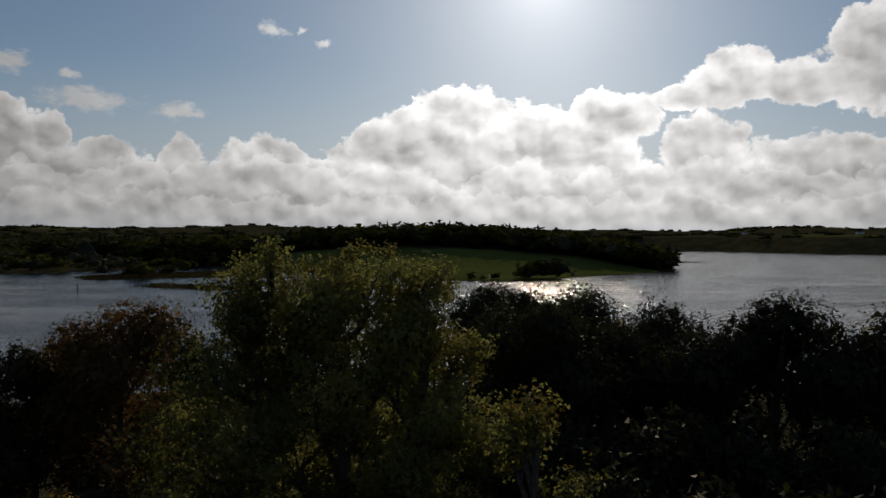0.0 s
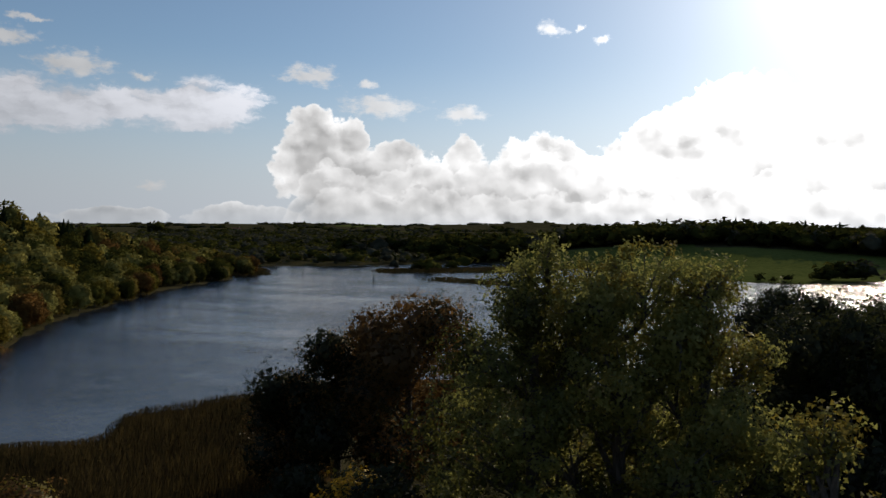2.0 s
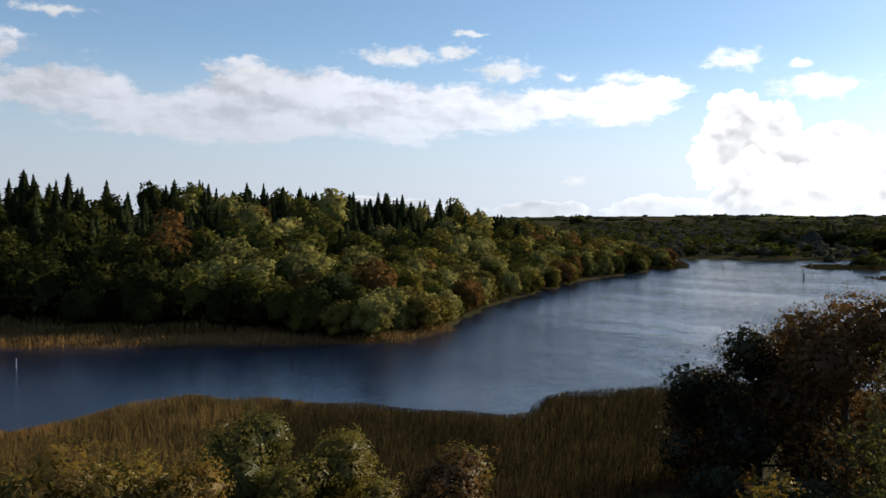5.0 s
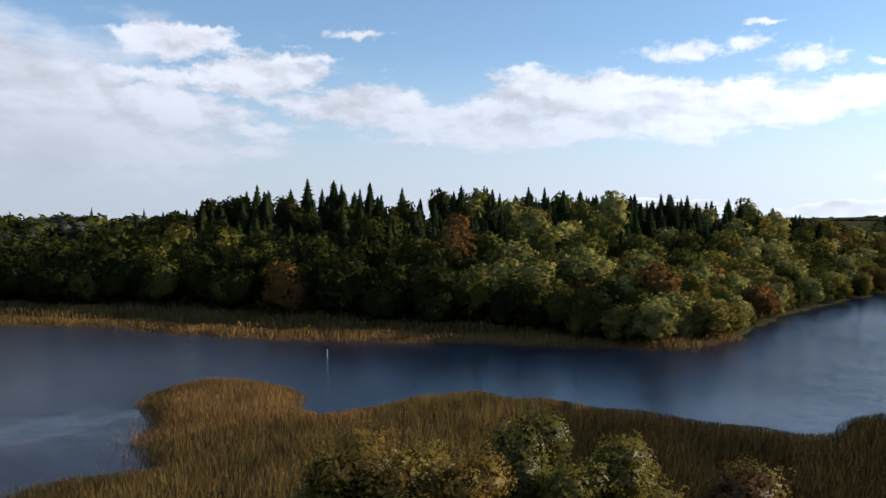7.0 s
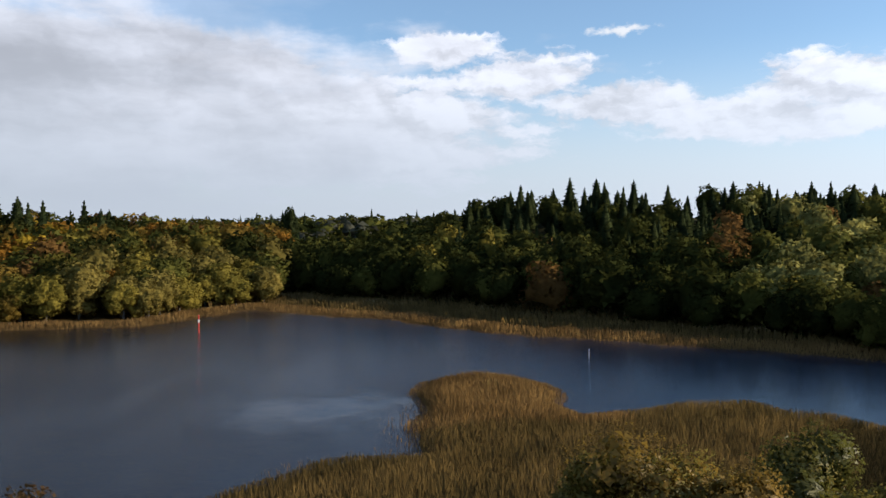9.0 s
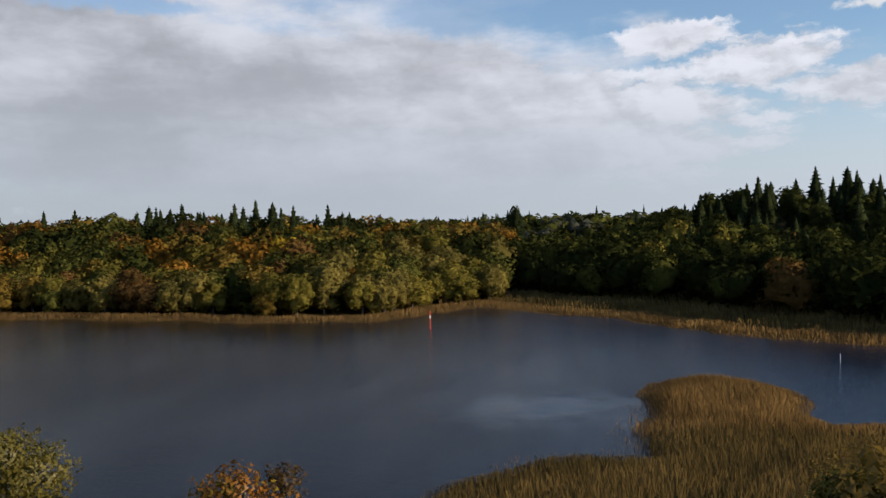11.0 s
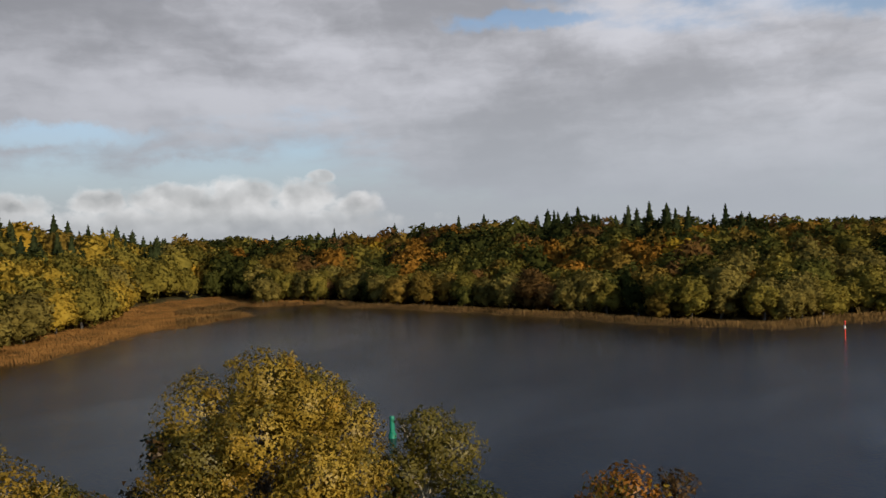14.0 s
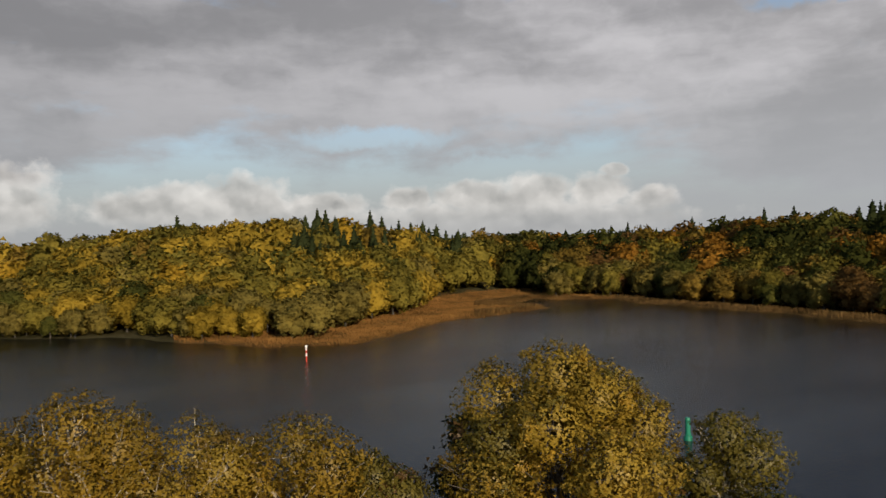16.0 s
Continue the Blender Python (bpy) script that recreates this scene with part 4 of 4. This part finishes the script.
def wood(seed, low, high, spacing, keep, odds, tall, group, name, label, singles, spruce_line, spruce_high=1.2):
    """One wood: its shore trees one by one, the rest of it as a mass."""
    rng = np.random.default_rng(seed)
    x, y = scatter(rng, low, high, spacing)
    d = inland(x, y)
    ok = keep(x, y, d)
    x, y, d = x[ok], y[ok], d[ok]
    z = land_height(x, y, d)
    order = np.argsort(d)
    mass = Heap()
    for rank, i in enumerate(order):
        edge = d[i] < 34
        spruce = spruce_line(x[i], y[i], d[i], rng)
        leaf = "needle" if spruce else choose(rng, odds(x[i], y[i], d[i]))
        h = tall(d[i]) * (spruce_high * rng.uniform(0.66, 1.16) if spruce else rng.uniform(0.78, 1.2 if d[i] < 80 else 1.0))
        w = h * (rng.uniform(0.9, 1.35) if spruce else rng.uniform(1.0, 1.32) if d[i] < 30 else rng.uniform(0.88, 1.2))
        if rank < singles:
            single_tree(rng, x[i], y[i], z[i], h, w, leaf, group)
        else:
            shapes = SPRUCE if spruce else MIDDLING if d[i] < 48 else COARSE
            add_tree(mass, shapes[int(rng.integers(len(shapes)))], x[i], y[i], z[i] - 0.2, h, w, rng.uniform(0, 6.28), LEAF_NAMES.index(leaf), LEAF_NAMES.index(leaf))
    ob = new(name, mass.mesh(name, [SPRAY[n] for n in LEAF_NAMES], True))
    return tagged(ob, label, "woodland", kind="stuff")


def thinned(x, y, d):
    """Leaves out some of the trees deep inside a wood."""
    return (d < 55) | ((np.sin(x * 12.9898 + y * 78.233) * 43758.5453) % 1 < 0.62)


def west_keep(x, y, d):
    b, r = bearing_of(x, y), np.hypot(x, y)
    reed = np.where((b > 53) & (b < 104), np.interp(b, [53, 57, 60, 68, 84, 92, 104], [1, 4, 9, 15, 27, 26, 30]), 0.6)
    return (d > reed) & (b > 33) & (b < 101) & (r > 128) & (r < 540) & (d < 140) & thinned(x, y, d)


# The wood's sunlit and shaded stretches are put into the leaf tones by bearing.
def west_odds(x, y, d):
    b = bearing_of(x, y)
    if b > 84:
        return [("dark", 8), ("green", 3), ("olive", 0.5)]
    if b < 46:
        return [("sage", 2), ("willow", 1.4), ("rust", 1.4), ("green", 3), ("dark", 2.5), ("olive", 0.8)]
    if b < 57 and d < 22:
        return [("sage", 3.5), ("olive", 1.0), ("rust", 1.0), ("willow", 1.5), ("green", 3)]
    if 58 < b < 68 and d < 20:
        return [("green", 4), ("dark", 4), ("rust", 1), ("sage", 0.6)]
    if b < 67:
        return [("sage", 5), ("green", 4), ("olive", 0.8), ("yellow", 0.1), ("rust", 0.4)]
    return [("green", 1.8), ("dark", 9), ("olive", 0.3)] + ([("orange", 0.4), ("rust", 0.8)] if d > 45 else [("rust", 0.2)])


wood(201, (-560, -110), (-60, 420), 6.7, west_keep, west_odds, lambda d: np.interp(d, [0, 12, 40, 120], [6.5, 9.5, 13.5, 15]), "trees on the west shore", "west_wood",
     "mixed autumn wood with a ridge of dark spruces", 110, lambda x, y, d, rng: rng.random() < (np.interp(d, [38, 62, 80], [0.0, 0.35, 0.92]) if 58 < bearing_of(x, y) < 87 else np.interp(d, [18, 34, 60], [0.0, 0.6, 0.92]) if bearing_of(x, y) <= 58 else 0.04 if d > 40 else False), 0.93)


for b, d, high, wide, leaf in ((50.6, 158, 8.0, 11.0, "willow"), (49.6, 166, 6.5, 10.0, "olive"), (52.6, 156, 9.0, 10.5, "sage"), (53.8, 160, 14.5, 12.0, "rust"), (51.6, 167, 12.0, 11.0, "olive"), (55.2, 155, 9.0, 9.5, "green"), (48.8, 173, 7.5, 9.0, "sage"), (57.0, 158, 11.0, 10.0, "dark")):
    rng_point = np.random.default_rng(int(b * 10))
    single_tree(rng_point, *ground_at(b, d), high, wide, leaf, "trees on the west shore")


def south_west_keep(x, y, d):
    b, r = bearing_of(x, y), np.hypot(x, y)
    return (d > 7.5) & (b > 99) & (b < 150) & (r > 195) & (r < 500) & (x < -165) & (d < 138) & thinned(x, y, d)


def south_west_odds(x, y, d):
    if bearing_of(x, y) < 113 and d < 40:
        return [("willow", 4), ("olive", 4), ("yellow", 0.4), ("orange", 0.5), ("green", 1.2)]
    if d < 22:
        return [("willow", 3), ("olive", 3), ("green", 2), ("dark", 1), ("rust", 1), ("bronze", 2), ("yellow", 0.2)]
    return [("green", 3), ("dark", 3.5), ("olive", 2.5), ("orange", 2.4), ("bronze", 3), ("rust", 1), ("yellow", 0.3)]


wood(202, (-500, -420), (-160, -40), 6.6, south_west_keep, south_west_odds, lambda d: np.interp(d, [0, 14, 36, 120], [6.5, 9.9, 15.0, 17.2]), "trees on the south-west shore", "south_west_wood",
     "autumn wood of green, gold and russet trees with spruce tips", 90, lambda x, y, d, rng: d > 75 and rng.random() < (0.65 if 115.5 < bearing_of(x, y) < 125 else 0.14), 1.2)


def south_keep(x, y, d):
    b, r = bearing_of(x, y), np.hypot(x, y)
    reed = np.interp(b, [140, 150, 158, 166, 171, 190], [60, 30, 16, 8, 0.4, 0.4])
    return (d > reed) & (b > 149) & (b < 196) & (r > 165) & (r < 440) & (d < 120) & thinned(x, y, d)


def south_odds(x, y, d):
    if d < 18:
        return [("willow", 4), ("olive", 2), ("lime", 2.5), ("green", 1.5)]
    return [("lime", 7), ("olive", 4), ("gold", 0.7), ("green", 0.7), ("bronze", 0.8), ("willow", 1.6)]


wood(203, (-220, -470), (130, -150), 6.6, south_keep, south_odds, lambda d: np.interp(d, [0, 12, 36, 120], [7, 10.3, 14.5, 15.8]), "trees on the south shore", "south_wood",
     "sunlit wood of olive and yellow trees with spruces behind", 90, lambda x, y, d, rng: rng.random() < (0.75 if 150.5 < bearing_of(x, y) < 162.5 and d > 44 else 0.03 if d > 45 else 0.0), 1.2)


def skyline_pine():
    x, y, z = ground_at(98.4, 420)
    trunk, crown = whole(FINE[1], "needle")
    thing = plant("pine_tree", (0, 0, 0), trunk, crown, "lone dark broad-topped pine standing over the wood", "tree")
    thing.matrix_basis = pose(x, y, 31.0 - 18, 0, 0, 30) @ Matrix.Diagonal((10, 10, 18, 1))


skyline_pine()


def far_woods():
    """Distant trees: on the point beyond the field, over the low country and along the skyline."""
    rng = np.random.default_rng(210)
    mass = Heap()
    names = ["green", "dark", "scrub", "needle"]

    def stand(x, y, h, spruce=0.0, mix=(0.35, 0.25, 0.4), sunk=0.0):
        d = inland(x, y)
        ok = d > 4
        z = land_height(x, y, d)
        for i in np.flatnonzero(ok):
            high = (h[i] if np.ndim(h) else h) * rng.uniform(0.7, 1.3)
            if rng.random() < spruce:
                add_tree(mass, SPRUCE[int(rng.integers(3))], x[i], y[i], z[i] - 0.3, high * 1.3, high, rng.uniform(0, 6.28), 3, 3)
            else:
                tone = int(rng.choice(3, p=mix))
                add_tree(mass, TINY[int(rng.integers(3))], x[i], y[i], z[i] - 0.3 - sunk * high, high, high * rng.uniform(1.3, 2.1), rng.uniform(0, 6.28), tone, tone)

    x, y = scatter(rng, (-320, 560), (215, 860), 11.0)
    ok = ~inside(FIELD, x, y) & (y > 615)
    stand(x[ok], y[ok], 14.0, 0.06, (0.4, 0.5, 0.1))
    x, y = scatter(rng, (-900, 380), (-60, 1400), 15.5)
    b = np.degrees(np.arctan2(-x, y))
    ok = ~inside(FIELD, x, y) & (b < 46) & (b > 2) & (rng.random(len(x)) < 0.75) & ((y > 640) | (x < -150))
    stand(x[ok], y[ok], 7.5)
    x, y = scatter(rng, (-700, -900), (200, -440), 17.0)
    b = bearing_of(x, y)
    ok = (b > 138) & (b < 157) & (np.hypot(x, y) > 430) & (np.hypot(x, y) < 950) & (rng.random(len(x)) < 0.85)
    stand(x[ok], y[ok], np.where((b[ok] > 141) & (b[ok] < 152), 4.5, 10.0), 0.0, (0.5, 0.3, 0.2))
    x, y = scatter(rng, (-1000, -260), (-430, 520), 16.0)
    b, r = bearing_of(x, y), np.hypot(x, y)
    ok = (b > 84) & (b < 106) & (r > 420) & (r < 900) & (rng.random(len(x)) < 0.9)
    stand(x[ok], y[ok], 12.0, 0.2, (0.5, 0.3, 0.2))
    for reach, count, high in ((1700, 700, 10.0), (2600, 800, 11.0), (3600, 800, 12.0), (4300, 800, 12.0)):
        b = rng.uniform(-36, 48, count)
        r = reach * rng.uniform(0.82, 1.12, count)
        a = np.radians(b)
        x, y = -r * np.sin(a), r * np.cos(a)
        rows = np.flatnonzero(np.sin(x / 90 + 3 * np.sin(y / 210)) > -0.35)[: count // 5]
        run = rng.uniform(0, 6.28, len(rows))
        step = np.arange(5)[None] * 10.0
        stand((x[rows, None] + step * np.cos(run)[:, None]).ravel(), (y[rows, None] + step * np.sin(run)[:, None] * 0.4).ravel(), high, sunk=0.35)
    a = np.radians(rng.uniform(39.1, 39.8, 9))
    stand(-1700 * np.sin(a), 1700 * np.cos(a), 17.0, 0.0, (0.3, 0.6, 0.1))
    for cx, cy, count, high in ((62, 468, 15, 9.5), (46, 452, 8, 6.0), (84, 486, 4, 3.5), (20, 436, 5, 3.5)):
        stand(cx + rng.normal(0, 7, count), cy + 6 + rng.normal(0, 3, count), high, 0.0, (0.3, 0.6, 0.1))
    tip = np.linspace(0, 1, 22)
    stand(np.interp(tip, [0, 0.4, 1], [186, 206, 262]) - 6 + rng.normal(0, 4, 22), np.interp(tip, [0, 0.4, 1], [640, 740, 890]) + rng.normal(0, 6, 22), 6.5, 0.0, (0.4, 0.5, 0.1))
    b = rng.uniform(138, 156, 220)
    a = np.radians(b)
    r = rng.uniform(1000, 4200, 220)
    stand(-r * np.sin(a), r * np.cos(a), 11.0)
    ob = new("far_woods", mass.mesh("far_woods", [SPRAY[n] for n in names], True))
    tagged(ob, "distant dark woods and hedgerows over low hills", "woodland", kind="stuff")


far_woods()


# ---- reeds ----
def reed_bed(name, seed, keep, low, high, spacing, tall, width, mat, label, faces=(1.0, 0.1)):
    rng = np.random.default_rng(seed)
    x, y = scatter(rng, low, high, spacing)
    d = inland(x, y)
    ok = keep(x, y, d)
    x, y, d = x[ok], y[ok], d[ok]
    z = np.minimum(land_height(x, y, d), 1.5)
    n = len(x)
    patchy = 0.86 + 0.14 * np.sin(x / 3.7 + 2 * np.sin(y / 5.1)) * np.cos(y / 4.3)
    h = tall * patchy * rng.uniform(0.86, 1.08, n) * np.clip(0.42 + d / 5, 0.42, 1.0)
    a = math.atan2(faces[1], faces[0]) + math.pi / 2 + rng.uniform(-1.3, 1.3, n)
    side = np.stack([np.cos(a), np.sin(a), np.zeros(n)], 1) * width * rng.uniform(0.6, 1.4, (n, 1))
    foot = np.stack([x, y, z - 0.15], 1)
    lean = np.stack([rng.normal(0.12, 0.22, n) * h, rng.normal(-0.05, 0.22, n) * h, h], 1)
    v = np.stack([foot - side, foot + side, foot + lean * 0.72 + side * 1.1, foot + lean, foot + lean * 0.72 - side * 1.1], 1).reshape(-1, 3)
    i = np.arange(n)[:, None] * 5
    quads, tris = i + np.array([[0, 1, 2, 4]]), i + np.array([[4, 2, 3]])
    upward = unit(np.stack([0.45 * faces[0] + rng.normal(0, 0.3, n), 0.45 * faces[1] + rng.normal(0, 0.3, n), np.full(n, 0.75)], 1))
    ob = new(name, mesh_of(name, v, [quads, tris], [mat], None, True, np.repeat(upward, 5, axis=0)))
    tagged(ob, label, "reeds", kind="stuff")


def near_bed(x, y, d):
    b = bearing_of(x, y)
    return (d > -1.2) & (d < 30) & (b > 27) & (b < 112) & (np.hypot(x, y) < 125)


def islet(x, y, d):
    return near_bed(x, y, d) & (x < -83) & (y < 24)


# Sunward part of the near bed, coloured as seen against the light.
def backlit_bed(x, y, d):
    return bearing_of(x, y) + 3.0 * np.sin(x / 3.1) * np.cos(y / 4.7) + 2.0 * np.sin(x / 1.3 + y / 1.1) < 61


reed_bed("backlit_reed_bed", 308, lambda x, y, d: near_bed(x, y, d) & ~islet(x, y, d) & backlit_bed(x, y, d), (-120, -40), (-20, 125), 0.27, 1.8, 0.021, REED_BACKLIT, "brown-green reed bed along the near shore, backlit shade put into its colour")
reed_bed("near_reed_bed", 301, lambda x, y, d: near_bed(x, y, d) & ~islet(x, y, d) & ~backlit_bed(x, y, d), (-120, -40), (-20, 125), 0.27, 1.8, 0.021, REED_GREEN, "golden-brown reed bed along the near shore")
reed_bed("reed_islet", 302, islet, (-120, -5), (-80, 26), 0.23, 1.85, 0.022, REED, "rounded golden-brown reed islet reaching into the water")
reed_bed("far_reed_fringe", 303, lambda x, y, d: (d > -1.5) & (d < np.where(x < -160, 6, 9)) & (x < -100) & (y < 110) & (bearing_of(x, y) < 150), (-260, -240), (-100, 115), 0.45, 1.5, 0.05, REED, "pale tan reed fringe below the far wood")
reed_bed("bay_reed_bed", 304, lambda x, y, d: (d > -1.5) & (d < 48) & (bearing_of(x, y) > 53) & (bearing_of(x, y) < 104) & (d > 8), (-270, -60), (-100, 95), 0.85, 2.1, 0.10, REED_GREEN, "broad reed bed in the shaded bay")
reed_bed("south_reed_bed", 305, lambda x, y, d: (d > -1.5) & (d < 42) & (bearing_of(x, y) > 140) & (bearing_of(x, y) < 171), (-215, -345), (-30, -150), 0.44, 0.85, 0.06, REED_ORANGE, "orange-brown reed bed filling the narrow bay", (0.35, 0.94))
reed_bed("island_reeds", 306, lambda x, y, d: (d > -1) & (y > 325) & (y < 545) & (x > -290) & (x < -78) & inside(np.array([[-300, 330], [-300, 440], [-210, 440], [-170, 545], [-70, 545], [-70, 330]]), x, y), (-300, 325), (-75, 545), 1.5, 1.8, 0.25, REED_GREEN, "dark reeds on the low islands", (0.3, -0.95))
reed_bed("sparse_reeds", 307, lambda x, y, d: (d > -7) & (d < -0.8) & (bearing_of(x, y) > 84) & (bearing_of(x, y) < 101) & (np.hypot(x, y) < 97), (-100, -22), (-60, 12), 0.8, 2.6, 0.022, REED, "thin scattered reed stems standing in open water")


# ---- channel marks ----
def cone_bm(r0, r1, z0, z1, sides=12):
    bm = bmesh.new()
    bmesh.ops.create_cone(bm, cap_ends=True, segments=sides, radius1=r0, radius2=r1, depth=z1 - z0, matrix=Matrix.Translation((0, 0, (z0 + z1) / 2)))
    return bm


def channel_post(b, d, colour, label, bands=(), high=3.0, radius=0.11, disc=False):
    x, y = spot(b, d)
    thing = tagged(new("channel_post"), label, "channel marker", "channel marks in the lake")
    thing.location = (x, y, 0)
    part("post", cone_bm(radius, radius * 0.85, -2.4, high), PAINT[colour], thing)
    for z0, z1, c in bands:
        part("band", cone_bm(radius * 1.25, radius * 1.25, z0, z1), PAINT[c], thing, f"{c} painted band")
    if disc:
        bm = bmesh.new()
        bmesh.ops.create_uvsphere(bm, u_segments=14, v_segments=8, radius=0.27, matrix=Matrix.Translation((0, 0, high + 0.12)) @ Matrix.Diagonal((1, 1, 0.9, 1)))
        part("topmark", bm, PAINT["white"], thing, "round white topmark")
    else:
        part("cap", cone_bm(radius * 1.5, radius * 0.9, high, high + 0.18), PAINT[colour], thing)
    return thing


channel_post(162.1, 150, "red", "red and white channel post with a round white top", [(1.0, 1.5, "white"), (2.1, 2.6, "white")], 2.7, 0.12, True)
channel_post(104.7, 168, "red", "red channel post with a white band standing in the water", [(2.2, 2.8, "white")], 3.5, 0.12)
channel_post(77.2, 132, "white", "thin white post standing in the water", (), 1.2, 0.05)
channel_post(24.6, 357, "black", "dark channel post seen against bright water", (), 2.6, 0.35)
channel_post(31.4, 500, "black", "dark distant channel post", (), 2.4, 0.3)
channel_post(29.6, 415, "black", "dark distant channel post", (), 2.0, 0.2)


def green_mark(b, d):
    x, y = spot(b, d)
    thing = tagged(new("channel_buoy"), "green cylindrical channel buoy with a flat top near the shore", "channel marker", "channel marks in the lake")
    thing.location = (x, y, 0)
    part("float", cone_bm(0.5, 0.42, -0.5, 0.5, 18), PAINT["green"], thing)
    part("tower", cone_bm(0.28, 0.26, 0.5, 2.2, 16), PAINT["green"], thing)
    part("collar", cone_bm(0.33, 0.33, 0.55, 0.75, 16), PAINT["green"], thing)
    part("cap", cone_bm(0.29, 0.24, 2.2, 2.4, 16), PAINT["green"], thing, "flat green cap")


green_mark(135.4, 87.6)


# ---- far houses ----
def house(b, d, long, deep, high, roof, turn, label):
    x, y, z = ground_at(b, d)
    thing = tagged(new("house"), label, "house", "farmhouses on the far slopes")
    thing.matrix_basis = pose(x, y, z, 0, 0, turn)
    bm = bmesh.new()
    bmesh.ops.create_cube(bm, size=1, matrix=Matrix.Translation((0, 0, high / 2 - 0.5)) @ Matrix.Diagonal((long, deep, high + 1, 1)))
    part("wall", bm, PAINT["white"], thing, "whitewashed wall")
    bm = bmesh.new()
    ridge, eave, over = high + deep * 0.42, high - 0.1, 0.35
    for s in (-1, 1):
        lower = [bm.verts.new((e * (long / 2 + over), s * (deep / 2 + over), eave)) for e in (-1, 1)]
        upper = [bm.verts.new((e * (long / 2 + over), 0, ridge)) for e in (1, -1)]
        bm.faces.new(lower + upper)
    for e in (-1, 1):
        bm.faces.new([bm.verts.new((e * long / 2, -deep / 2, eave)), bm.verts.new((e * long / 2, deep / 2, eave)), bm.verts.new((e * long / 2, 0, ridge - 0.2))])
    top = part("roof", bm, PAINT[roof], thing)
    bm = bmesh.new()
    bmesh.ops.create_cube(bm, size=1, matrix=Matrix.Translation((long * 0.36, 0, ridge + 0.3)) @ Matrix.Diagonal((0.9, 0.7, 1.6, 1)))
    part("chimney", bm, PAINT["white"], top)
    for w in (-0.3, 0.0, 0.3):
        bm = bmesh.new()
        bmesh.ops.create_cube(bm, size=1, matrix=Matrix.Translation((w * long, -deep / 2 - 0.03, high * 0.55)) @ Matrix.Diagonal((1.1, 0.1, 1.2, 1)))
        part("window", bm, PAINT["glass"], thing)


house(-20.7, 2650, 15, 8, 5, "roof", 20, "white farmhouse with a slate roof")
house(-27.6, 2700, 22, 9, 5, "roof", -10, "long white farmhouse with a slate roof")
house(34.2, 1900, 20, 9, 5, "red_roof", 35, "farmhouse with a red-brown roof among trees")
